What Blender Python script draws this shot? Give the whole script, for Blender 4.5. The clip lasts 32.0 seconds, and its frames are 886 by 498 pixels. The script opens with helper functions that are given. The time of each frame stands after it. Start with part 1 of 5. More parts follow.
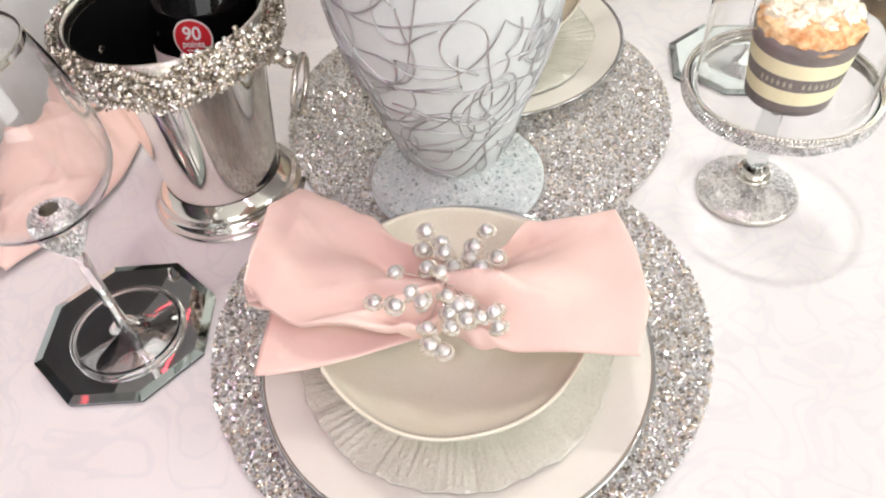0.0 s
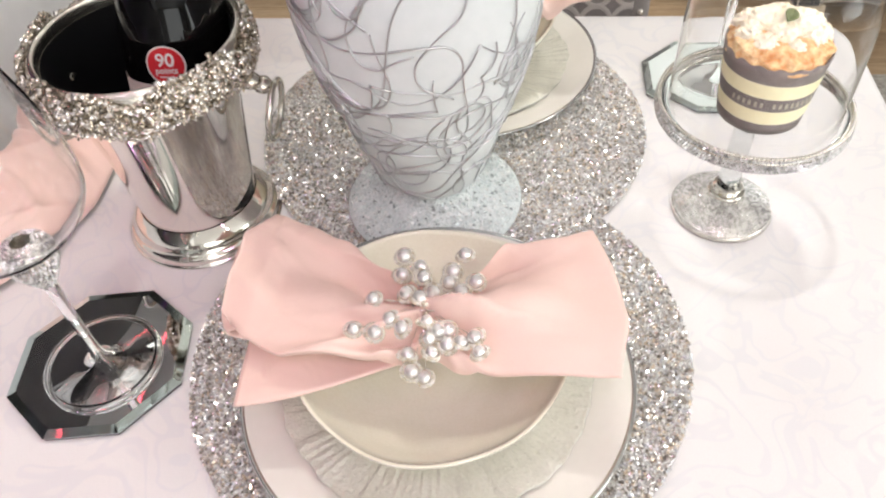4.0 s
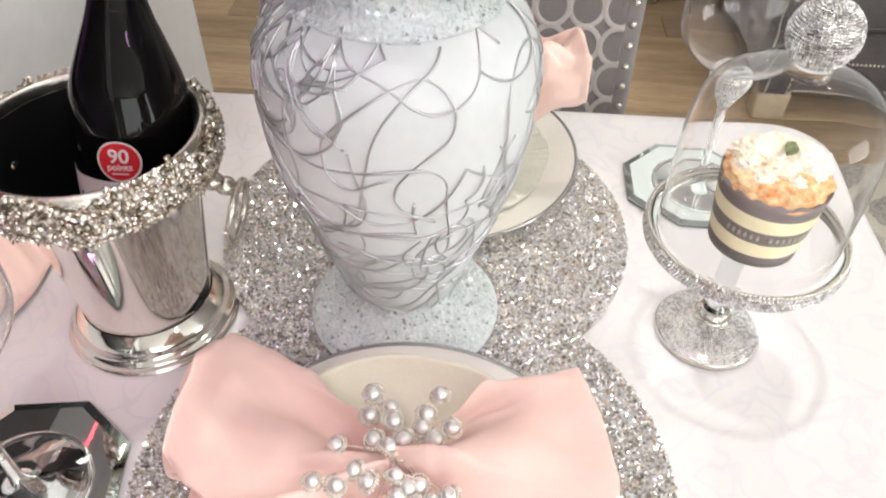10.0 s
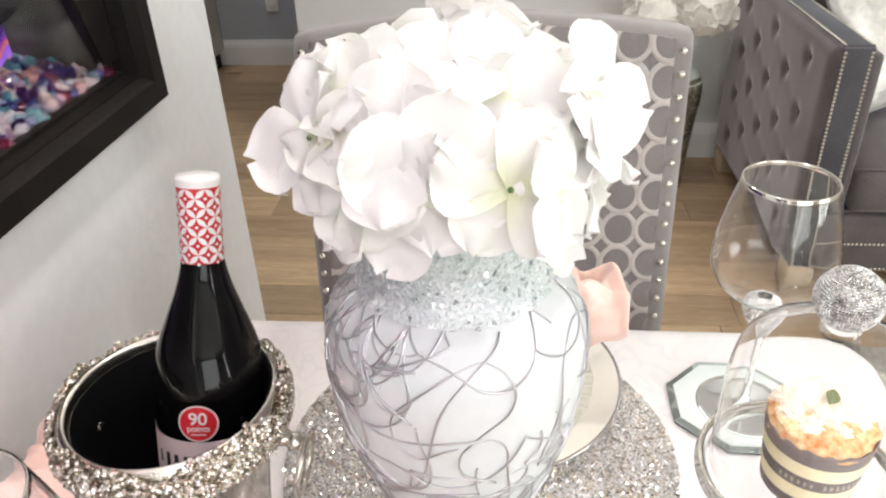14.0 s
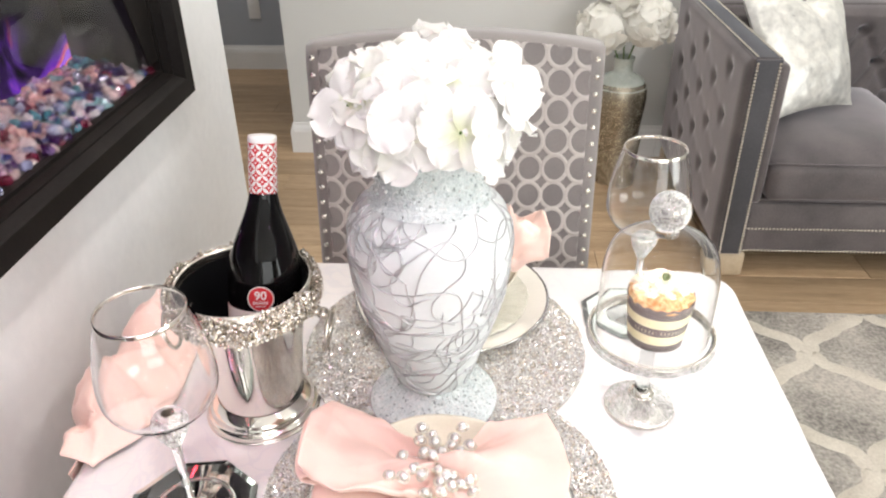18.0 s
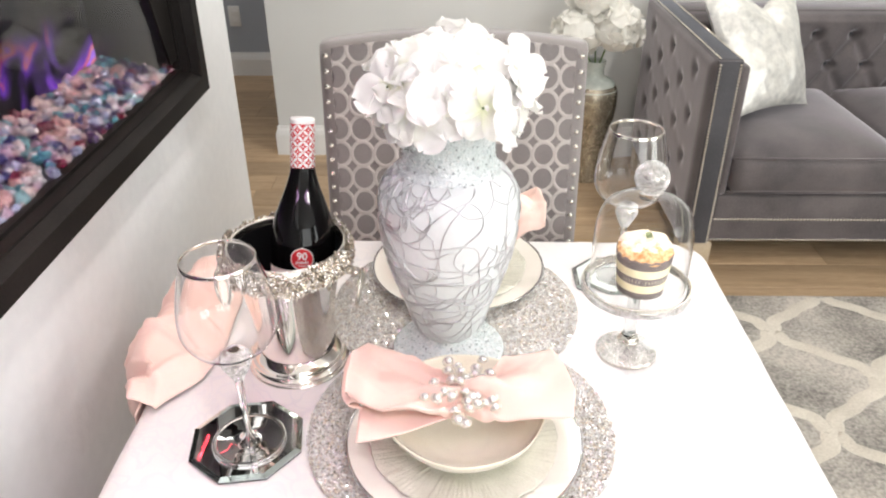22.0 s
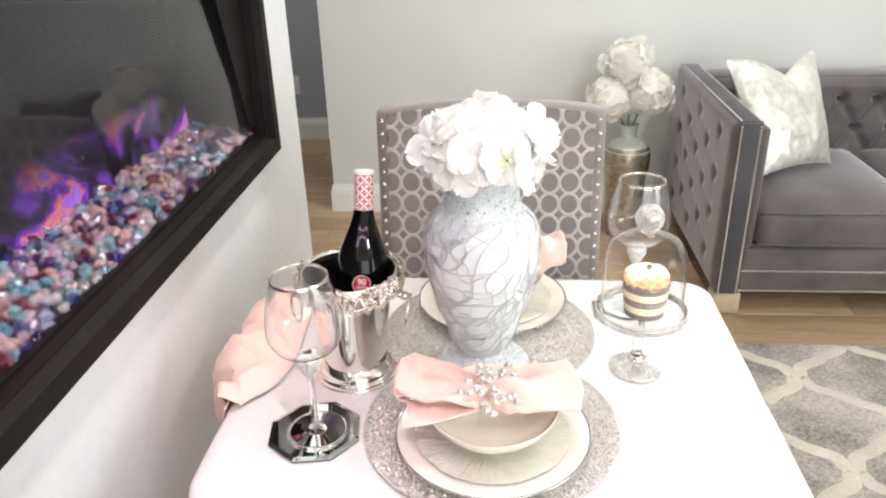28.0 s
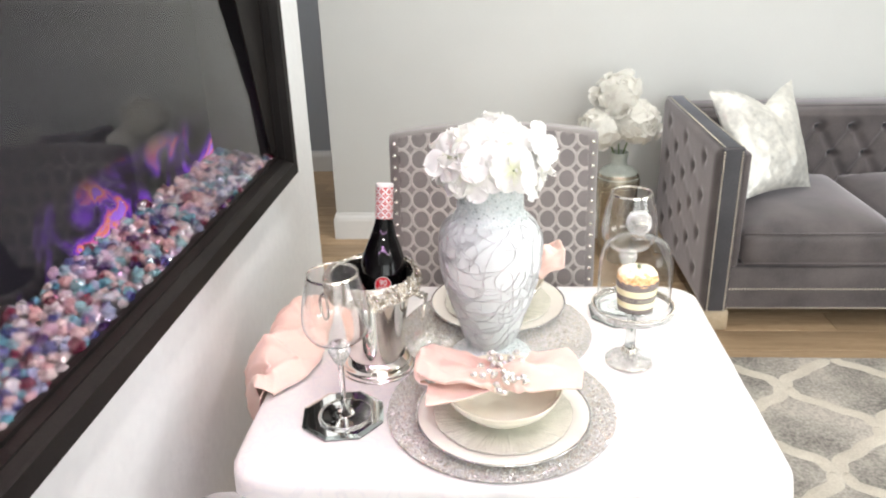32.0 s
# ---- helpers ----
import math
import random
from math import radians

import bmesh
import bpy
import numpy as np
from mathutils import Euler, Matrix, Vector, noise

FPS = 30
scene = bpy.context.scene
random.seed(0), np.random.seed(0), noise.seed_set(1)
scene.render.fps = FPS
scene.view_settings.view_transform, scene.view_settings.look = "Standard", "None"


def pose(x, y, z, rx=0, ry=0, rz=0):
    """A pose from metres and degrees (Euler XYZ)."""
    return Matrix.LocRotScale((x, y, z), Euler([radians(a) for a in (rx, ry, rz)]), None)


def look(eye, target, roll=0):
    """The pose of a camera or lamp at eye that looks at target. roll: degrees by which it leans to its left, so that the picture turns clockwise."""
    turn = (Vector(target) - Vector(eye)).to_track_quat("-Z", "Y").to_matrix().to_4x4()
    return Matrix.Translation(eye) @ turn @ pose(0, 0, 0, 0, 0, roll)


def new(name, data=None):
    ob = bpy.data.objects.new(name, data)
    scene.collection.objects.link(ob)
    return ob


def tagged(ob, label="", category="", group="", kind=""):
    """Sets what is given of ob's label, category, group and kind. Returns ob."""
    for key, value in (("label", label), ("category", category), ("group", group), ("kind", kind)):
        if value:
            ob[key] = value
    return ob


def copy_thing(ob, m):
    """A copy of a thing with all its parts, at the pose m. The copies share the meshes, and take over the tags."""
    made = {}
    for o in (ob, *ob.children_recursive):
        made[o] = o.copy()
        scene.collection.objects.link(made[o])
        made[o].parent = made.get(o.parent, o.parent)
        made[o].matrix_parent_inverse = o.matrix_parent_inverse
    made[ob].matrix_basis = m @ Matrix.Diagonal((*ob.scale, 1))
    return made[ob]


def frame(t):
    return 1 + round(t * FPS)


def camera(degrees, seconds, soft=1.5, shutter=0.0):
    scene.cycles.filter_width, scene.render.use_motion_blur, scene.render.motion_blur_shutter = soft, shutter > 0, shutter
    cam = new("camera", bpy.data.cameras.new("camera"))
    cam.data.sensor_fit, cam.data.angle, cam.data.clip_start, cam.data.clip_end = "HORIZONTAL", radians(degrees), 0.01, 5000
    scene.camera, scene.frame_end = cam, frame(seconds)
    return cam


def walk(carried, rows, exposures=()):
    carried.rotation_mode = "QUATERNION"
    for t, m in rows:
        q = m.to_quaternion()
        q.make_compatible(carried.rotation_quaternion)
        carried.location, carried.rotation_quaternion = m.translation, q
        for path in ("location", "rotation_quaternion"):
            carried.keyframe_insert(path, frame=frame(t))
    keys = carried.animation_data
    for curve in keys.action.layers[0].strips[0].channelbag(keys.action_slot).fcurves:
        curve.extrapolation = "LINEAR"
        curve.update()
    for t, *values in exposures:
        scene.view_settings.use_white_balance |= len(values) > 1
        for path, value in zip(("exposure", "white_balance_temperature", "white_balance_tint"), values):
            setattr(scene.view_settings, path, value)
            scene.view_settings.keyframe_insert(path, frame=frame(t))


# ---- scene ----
cam = camera(61.3, 32.0, soft=2.1, shutter=0.4)
PATH = [
    (0, (0.056, -0.313, 1.216), (-0.191, 0.985, -0.285), -5.5),
    (0.5, (0.06, -0.318, 1.223), (-0.181, 0.995, -0.266), -5.4),
    (1, (0.055, -0.319, 1.227), (-0.161, 1.008, -0.254), -4.7),
    (1.5, (0.052, -0.314, 1.219), (-0.15, 1.026, -0.252), -4.3),
    (2, (0.05, -0.332, 1.237), (-0.115, 1.015, -0.232), -3.4),
    (2.5, (0.058, -0.328, 1.243), (-0.14, 1.008, -0.232), -4.8),
    (4.5, (0.055, -0.279, 1.19), (-0.135, 1.042, -0.3), -4.7),
    (5, (0.054, -0.23, 1.14), (-0.134, 0.994, -0.431), -5.2),
    (5.5, (0.042, -0.202, 1.103), (-0.141, 0.951, -0.521), -4.4),
    (6, (0.036, -0.193, 1.087), (-0.153, 0.928, -0.559), -4.4),
    (6.5, (0.032, -0.195, 1.086), (-0.156, 0.906, -0.574), -3.9),
    (7, (0.028, -0.206, 1.098), (-0.153, 0.887, -0.567), -3.4),
    (7.5, (0.028, -0.226, 1.128), (-0.116, 0.964, -0.473), -1.3),
    (8, (0.032, -0.25, 1.175), (-0.104, 1.031, -0.356), -0.8),
    (8.5, (0.034, -0.264, 1.2), (-0.08, 1.08, -0.277), 0.4),
    (9, (0.04, -0.259, 1.211), (-0.076, 1.112, -0.24), 0.3),
    (9.5, (0.042, -0.25, 1.218), (-0.048, 1.153, -0.204), 1.1),
    (10, (0.039, -0.242, 1.225), (-0.048, 1.19, -0.169), 1.2),
    (10.5, (0.038, -0.24, 1.235), (-0.065, 1.227, -0.12), 0.8),
    (11, (0.039, -0.235, 1.25), (-0.092, 1.268, -0.063), -0.1),
    (11.5, (0.039, -0.232, 1.263), (-0.102, 1.313, 0.001), -0.8),
    (12, (0.039, -0.23, 1.274), (-0.104, 1.362, 0.072), -1.1),
    (12.5, (0.037, -0.232, 1.282), (-0.102, 1.409, 0.148), -1.2),
    (13, (0.032, -0.231, 1.287), (-0.104, 1.441, 0.198), -1.2),
    (13.5, (0.028, -0.229, 1.29), (-0.119, 1.455, 0.222), -1.6),
    (14, (0.022, -0.236, 1.295), (-0.167, 1.463, 0.257), -2.3),
    (14.5, (0.023, -0.249, 1.296), (-0.206, 1.435, 0.242), -3.1),
    (15, (0.028, -0.288, 1.307), (-0.201, 1.368, 0.209), -3.1),
    (15.5, (0.035, -0.341, 1.33), (-0.187, 1.333, 0.259), -2.7),
    (17.5, (0.049, -0.492, 1.376), (-0.093, 1.23, 0.369), -1.3),
    (18, (0.042, -0.52, 1.378), (-0.069, 1.195, 0.354), -0.8),
    (18.5, (0.033, -0.545, 1.384), (-0.057, 1.163, 0.348), -0.3),
    (19, (0.027, -0.571, 1.389), (-0.051, 1.138, 0.353), -0.1),
    (19.5, (0.021, -0.59, 1.393), (-0.042, 1.12, 0.357), 0.1),
    (20, (0.009, -0.603, 1.393), (-0.032, 1.11, 0.362), 0.3),
    (20.5, (0.003, -0.617, 1.394), (-0.029, 1.098, 0.367), 0.1),
    (21, (0.0, -0.638, 1.397), (-0.034, 1.083, 0.379), 0.0),
    (21.5, (-0.004, -0.651, 1.396), (-0.039, 1.076, 0.389), -0.1),
    (22, (-0.009, -0.664, 1.399), (-0.039, 1.066, 0.395), -0.2),
    (22.5, (-0.01, -0.674, 1.401), (-0.046, 1.057, 0.4), -0.2),
    (23, (-0.014, -0.683, 1.404), (-0.068, 1.049, 0.404), -0.5),
    (23.5, (-0.021, -0.696, 1.41), (-0.08, 1.037, 0.413), -0.6),
    (24, (-0.026, -0.712, 1.414), (-0.088, 1.029, 0.431), -0.6),
    (24.5, (-0.031, -0.73, 1.418), (-0.095, 1.025, 0.461), -0.7),
    (25, (-0.032, -0.746, 1.422), (-0.099, 1.023, 0.491), -0.7),
    (25.5, (-0.032, -0.767, 1.428), (-0.101, 1.012, 0.516), -0.7),
    (27.5, (0.005, -0.84, 1.449), (-0.143, 0.952, 0.573), -1.7),
    (28, (0.013, -0.862, 1.455), (-0.142, 0.939, 0.598), -1.6),
    (28.5, (0.034, -0.885, 1.451), (-0.149, 0.923, 0.616), -1.7),
    (29, (0.035, -0.9, 1.447), (-0.159, 0.908, 0.614), -1.7),
    (29.5, (0.017, -0.923, 1.456), (-0.156, 0.893, 0.636), -2.5),
    (30, (0.001, -0.948, 1.46), (-0.132, 0.878, 0.655), -2.9),
    (30.5, (-0.01, -0.97, 1.467), (-0.145, 0.86, 0.671), -3.0),
    (31, (-0.015, -0.989, 1.467), (-0.15, 0.848, 0.687), -2.6),
    (31.5, (-0.01, -1.009, 1.467), (-0.152, 0.83, 0.694), -2.1),
    (32, (-0.01, -1.011, 1.465), (-0.146, 0.83, 0.695), -1.8),
]
walk(cam, [(t, look(eye, target, roll)) for t, eye, target, roll in PATH], [(0, -0.41, 6500, 8.5), (8, -0.44, 6500, 8.5), (13, -0.22, 6500, 8.5), (18, -0.02, 6500, 9.0), (25, 0.02, 6480, 8.5), (32, 0.04, 6400, 7.5)])

# ---------- light ----------
world = bpy.data.worlds.new("world")
scene.world = world
world.use_nodes = True
world.node_tree.nodes["Background"].inputs[0].default_value = (0.9, 0.95, 1.0, 1)
world.node_tree.nodes["Background"].inputs[1].default_value = 0.6
scene.view_settings.exposure = 0.0


def area_lamp(name, where, target, sx, sy, watts, colour=(1, 1, 1)):
    data = bpy.data.lights.new(name, "AREA")
    data.shape, data.size, data.size_y, data.energy, data.color = "RECTANGLE", sx, sy, watts, colour
    ob = new(name, data)
    ob.matrix_world = look(where, target)
    return ob


area_lamp("window_light", (3.9, -0.9, 1.5), (0, 0.2, 1.35), 2.8, 1.7, 100, (0.965, 0.985, 0.985))
area_lamp("window_light", (1.0, -3.4, 1.55), (0.3, 0.5, 1.45), 3.2, 1.9, 78, (0.965, 0.99, 0.99))


# ---------- helpers ----------
def principled(name, base, rough=0.5, metal=0.0, **more):
    m = bpy.data.materials.new(name)
    m.use_nodes = True
    b = m.node_tree.nodes["Principled BSDF"]
    b.inputs["Base Color"].default_value = (*base, 1)
    b.inputs["Roughness"].default_value = rough
    b.inputs["Metallic"].default_value = metal
    for key, value in more.items():
        b.inputs[key.replace("_", " ")].default_value = value
    return m


def node(m, kind, **sets):
    n = m.node_tree.nodes.new(kind)
    for key, value in sets.items():
        if key in n.inputs:
            n.inputs[key].default_value = value
    return n


def link(m, a, out, b, inp):
    m.node_tree.links.new(a.outputs[out], b.inputs[inp])


def coords(m):
    return m.node_tree.nodes.new("ShaderNodeTexCoord")


def vary(m, dark, light, scale=8.0, fine=80.0, bump=0.15, distance=0.002, rough=None, stretch=None):
    """Two scales of noise between two colours, with a fine relief."""
    b = m.node_tree.nodes["Principled BSDF"]
    tc = coords(m)
    src, out = tc, "Object"
    if stretch:
        mp = m.node_tree.nodes.new("ShaderNodeMapping")
        mp.inputs["Scale"].default_value = stretch
        link(m, tc, "Object", mp, "Vector")
        src, out = mp, "Vector"
    big = node(m, "ShaderNodeTexNoise", Scale=scale, Detail=4.0)
    small = node(m, "ShaderNodeTexNoise", Scale=fine, Detail=6.0)
    link(m, src, out, big, "Vector")
    link(m, src, out, small, "Vector")
    mix = node(m, "ShaderNodeMath")
    mix.operation = "MULTIPLY_ADD"
    mix.inputs[1].default_value = 0.45
    link(m, small, "Fac", mix, 0)
    scaled = node(m, "ShaderNodeMath")
    scaled.operation = "MULTIPLY"
    scaled.inputs[1].default_value = 0.55
    link(m, big, "Fac", scaled, 0)
    link(m, scaled, 0, mix, 2)
    ramp = m.node_tree.nodes.new("ShaderNodeValToRGB")
    ramp.color_ramp.elements[0].position, ramp.color_ramp.elements[1].position = 0.35, 0.65
    ramp.color_ramp.elements[0].color, ramp.color_ramp.elements[1].color = (*dark, 1), (*light, 1)
    link(m, mix, 0, ramp, 0)
    link(m, ramp, "Color", b, "Base Color")
    if bump:
        bp = node(m, "ShaderNodeBump", Strength=bump, Distance=distance)
        link(m, small, "Fac", bp, "Height")
        link(m, bp, "Normal", b, "Normal")
    if rough:
        rr = node(m, "ShaderNodeMapRange")
        rr.inputs["To Min"].default_value, rr.inputs["To Max"].default_value = rough
        link(m, small, "Fac", rr, "Value")
        link(m, rr, 0, b, "Roughness")
    return m


def random_ramp(m, stops, island=True, keep_metal=True):
    """Colour each island, or each object, at random from the stops."""
    b = m.node_tree.nodes["Principled BSDF"]
    src = m.node_tree.nodes.new("ShaderNodeNewGeometry" if island else "ShaderNodeObjectInfo")
    ramp = m.node_tree.nodes.new("ShaderNodeValToRGB")
    ramp.color_ramp.interpolation = "CONSTANT"
    while len(ramp.color_ramp.elements) < len(stops):
        ramp.color_ramp.elements.new(0.5)
    for n, c in enumerate(stops):
        ramp.color_ramp.elements[n].position, ramp.color_ramp.elements[n].color = n / len(stops), (*c, 1)
    link(m, src, "Random Per Island" if island else "Random", ramp, 0)
    link(m, ramp, "Color", b, "Base Color")
    return m


def mesh(name, verts, faces, mat, smooth=True):
    me = bpy.data.meshes.new(name)
    me.from_pydata([tuple(v) for v in verts], [], faces)
    me.materials.append(mat)
    me.polygons.foreach_set("use_smooth", [smooth] * len(me.polygons))
    me.update()
    return me


def piece(name, me, parent=None, at=None, label=""):
    ob = new(name, me)
    if parent is not None:
        ob.parent = parent
    if at is not None:
        ob.matrix_basis = at
    return tagged(ob, label)


def add(name, vf, mat, parent=None, smooth=True, at=None, label=""):
    return piece(name, mesh(name, vf[0], vf[1], mat, smooth), parent, at, label)


def part(name, bm, mat, parent=None, label="", smooth=True, at=None):
    me = bpy.data.meshes.new(name)
    bm.to_mesh(me)
    bm.free()
    me.materials.append(mat)
    me.polygons.foreach_set("use_smooth", [smooth] * len(me.polygons))
    return piece(name, me, parent, at, label)


def thing(name, x, y, z, label, category, group="", rz=0.0, rx=0.0, ry=0.0, kind=""):
    ob = new(name)
    ob.empty_display_size = 0.05
    ob.matrix_world = pose(x, y, z, rx, ry, rz)
    return tagged(ob, label, category, group, kind)


def lathe(profile, seg=48, ripple=None):
    """A turned shape from (radius, height) pairs."""
    verts, faces, n = [], [], len(profile)
    for i in range(seg):
        a = 2 * math.pi * i / seg
        for r, z in profile:
            k = r * (1 + (ripple(a, r, z) if ripple else 0))
            verts.append((k * math.cos(a), k * math.sin(a), z))
    for i in range(seg):
        j = (i + 1) % seg
        for k in range(n - 1):
            faces.append((i * n + k, j * n + k, j * n + k + 1, i * n + k + 1))
    return verts, faces


def smooth_profile(points, steps=6):
    """A Catmull-Rom run through (radius, height) pairs."""
    out = []
    for i in range(len(points) - 1):
        p = [Vector(points[max(0, min(len(points) - 1, i + k))]) for k in (-1, 0, 1, 2)]
        for s in range(steps):
            t = s / steps
            v = 0.5 * (2 * p[1] + (p[2] - p[0]) * t + (2 * p[0] - 5 * p[1] + 4 * p[2] - p[3]) * t * t + (3 * p[1] - p[0] - 3 * p[2] + p[3]) * t**3)
            out.append((max(v[0], 0.0), v[1]))
    return out + [tuple(points[-1])]


def tube(path, radius, sides=6, closed=False, taper=None):
    pts = [Vector(p) for p in path]
    verts, faces, n = [], [], len(pts)
    up = None
    for i, p in enumerate(pts):
        a = pts[(i - 1) % n] if closed or i else p
        b = pts[(i + 1) % n] if closed or i < n - 1 else p
        d = (b - a).normalized()
        if up is None:
            up = d.orthogonal().normalized()
        up = (up - d * up.dot(d)).normalized()
        side = d.cross(up)
        r = radius * (taper(i / max(1, n - 1)) if taper else 1)
        for s in range(sides):
            c = 2 * math.pi * s / sides
            verts.append(p + (up * math.cos(c) + side * math.sin(c)) * r)
    for i in range(n if closed else n - 1):
        for s in range(sides):
            t = (s + 1) % sides
            j = (i + 1) % n
            faces.append((i * sides + s, i * sides + t, j * sides + t, j * sides + s))
    if not closed:
        faces.append(tuple(range(sides))[::-1])
        faces.append(tuple((n - 1) * sides + s for s in range(sides)))
    return verts, faces


def join(*shapes):
    verts, faces = [], []
    for v, f in shapes:
        k = len(verts)
        verts += list(v)
        faces += [tuple(i + k for i in face) for face in f]
    return verts, faces


def moved(vf, m):
    return [m @ Vector(v) for v in vf[0]], vf[1]


def box(x0, y0, z0, x1, y1, z1, bevel=0.0, segments=2):
    bm = bmesh.new()
    bmesh.ops.create_cube(bm, size=1)
    for v in bm.verts:
        v.co = ((x0 + x1) / 2 + v.co.x * (x1 - x0), (y0 + y1) / 2 + v.co.y * (y1 - y0), (z0 + z1) / 2 + v.co.z * (z1 - z0))
    if bevel:
        bmesh.ops.bevel(bm, geom=bm.edges[:], offset=bevel, segments=segments, affect="EDGES", profile=0.5)
    return bm


def ball(r, seg=12, rings=8, squash=1.0):
    return lathe([(r * math.sin(math.pi * k / rings), -r * squash * math.cos(math.pi * k / rings)) for k in range(rings + 1)], seg)


def grid(nx, ny, f, wrap=False):
    verts = [f(i / (nx - 1), j / (ny - 1)) for j in range(ny) for i in range(nx)]
    faces = [(j * nx + i, j * nx + i + 1, (j + 1) * nx + i + 1, (j + 1) * nx + i) for j in range(ny - 1) for i in range(nx - 1)]
    return verts, faces


def solid(ob, thick, offset=0.0):
    mod = ob.modifiers.new("thickness", "SOLIDIFY")
    mod.thickness, mod.offset = thick, offset
    return ob


# ---------- materials ----------
M_wall = vary(principled("wall_paint", (0.5, 0.5, 0.5), 0.6), (0.63, 0.64, 0.632), (0.665, 0.675, 0.667), 3, 160, 0.12, 0.001)
M_wall_white = vary(principled("white_textured_wall", (0.8, 0.8, 0.8), 0.55), (0.70, 0.71, 0.725), (0.755, 0.765, 0.775), 4, 45, 0.45, 0.004)
M_hall = vary(principled("hall_paint", (0.3, 0.34, 0.4), 0.6), (0.37, 0.40, 0.45), (0.41, 0.44, 0.49), 3, 120, 0.1, 0.001)
M_trim = vary(principled("white_trim", (0.8, 0.8, 0.8), 0.35), (0.78, 0.78, 0.78), (0.82, 0.82, 0.81), 5, 90, 0.05, 0.001)
M_ceiling = vary(principled("ceiling_paint", (0.8, 0.8, 0.8), 0.7), (0.78, 0.78, 0.78), (0.82, 0.82, 0.82), 4, 90, 0.2, 0.002)
M_plank = vary(principled("oak_plank", (0.4, 0.28, 0.17), 0.4), (0.30, 0.20, 0.115), (0.47, 0.335, 0.21), 3.0, 22, 0.2, 0.001, (0.35, 0.5), (1, 14, 1))
M_cloth = vary(principled("white_damask", (0.8, 0.78, 0.78), 0.55, Sheen_Weight=0.2), (0.735, 0.72, 0.715), (0.795, 0.775, 0.765), 9, 900, 0.12, 0.0004)
M_pink = vary(principled("pink_satin_cotton", (0.8, 0.45, 0.38), 0.55, Sheen_Weight=0.1), (0.80, 0.58, 0.505), (0.85, 0.63, 0.555), 14, 1400, 0.25, 0.0003)
M_ceramic = vary(principled("cream_ceramic", (0.8, 0.77, 0.7), 0.15), (0.80, 0.775, 0.715), (0.83, 0.80, 0.745), 20, 150, 0.03, 0.0005)
M_silver = principled("polished_silver", (0.87, 0.835, 0.775), 0.07, 1.0)
M_silver_soft = vary(principled("aged_silver", (0.7, 0.67, 0.6), 0.25, 1.0), (0.55, 0.52, 0.46), (0.85, 0.82, 0.76), 60, 500, 0.2, 0.0005)
M_glass = principled("clear_glass", (1, 1, 1), 0.0, Transmission_Weight=1.0, IOR=1.45)
M_thin_glass = principled("thin_clear_glass", (1, 1, 1), 0.0, Transmission_Weight=1.0, IOR=1.30)
M_black = vary(principled("black_metal", (0.02, 0.018, 0.018), 0.55, Specular_IOR_Level=0.12), (0.006, 0.005, 0.005), (0.013, 0.011, 0.010), 10, 200, 0.1, 0.0004)
M_velvet = vary(principled("grey_velvet", (0.2, 0.19, 0.2), 0.8, Sheen_Weight=0.75, Sheen_Roughness=0.4, Sheen_Tint=(0.92, 0.88, 0.94, 1)), (0.056, 0.049, 0.052), (0.132, 0.114, 0.115), 7, 300, 0.25, 0.0008)
# Darker copy of the grey velvet: the arm's dimmer faces, put into the colour.
M_velvet_dark = vary(principled("darkened_velvet", (0.1, 0.1, 0.12), 0.7, Sheen_Weight=0.35, Sheen_Roughness=0.35, Sheen_Tint=(0.80, 0.84, 1.0, 1)), (0.036, 0.036, 0.042), (0.070, 0.069, 0.077), 7, 300, 0.2, 0.0008)
M_rug = vary(principled("grey_rug_pile", (0.3, 0.29, 0.27), 0.95), (0.16, 0.15, 0.14), (0.56, 0.52, 0.465), 5, 110, 0.8, 0.005)
M_cream = vary(principled("cream_rug_pile", (0.6, 0.56, 0.5), 0.95), (0.44, 0.40, 0.34), (0.62, 0.575, 0.50), 8, 160, 0.6, 0.004)
M_dark_glass = principled("bottle_glass", (0.003, 0.003, 0.003), 0.04, Specular_IOR_Level=0.28)
M_mirror = principled("mirror", (0.92, 0.93, 0.93), 0.02, 1.0)

# soft wrinkles in the pink cloth
pb_ = M_pink.node_tree.nodes["Principled BSDF"]
wrinkle = node(M_pink, "ShaderNodeTexNoise", Scale=26.0, Detail=2.0, Distortion=0.8)
link(M_pink, coords(M_pink), "Object", wrinkle, "Vector")
crumple = node(M_pink, "ShaderNodeBump", Strength=0.4, Distance=0.006)
link(M_pink, wrinkle, "Fac", crumple, "Height")
M_pink.node_tree.links.new(pb_.inputs["Normal"].links[0].from_socket, crumple.inputs["Normal"])
link(M_pink, crumple, "Normal", pb_, "Normal")

# woven scrolls in the damask: thin bands of a warped noise
nt = M_cloth.node_tree
tc = coords(M_cloth)
swirl = node(M_cloth, "ShaderNodeTexNoise", Scale=17.0, Detail=1.5, Distortion=1.9)
link(M_cloth, tc, "Object", swirl, "Vector")
bands = nt.nodes.new("ShaderNodeValToRGB")
bands.color_ramp.elements[0].position, bands.color_ramp.elements[0].color = 0.455, (1, 1, 1, 1)
bands.color_ramp.elements[1].position, bands.color_ramp.elements[1].color = 0.545, (1, 1, 1, 1)
for pos, v in ((0.475, 0.0), (0.525, 0.0)):
    bands.color_ramp.elements.new(pos).color = (v, v, v, 1)
link(M_cloth, swirl, "Fac", bands, 0)
weave = nt.nodes.new("ShaderNodeMix")
weave.data_type = "RGBA"
pb = nt.nodes["Principled BSDF"]
old = pb.inputs["Base Color"].links[0].from_socket
nt.links.new(bands.outputs["Color"], weave.inputs[0])
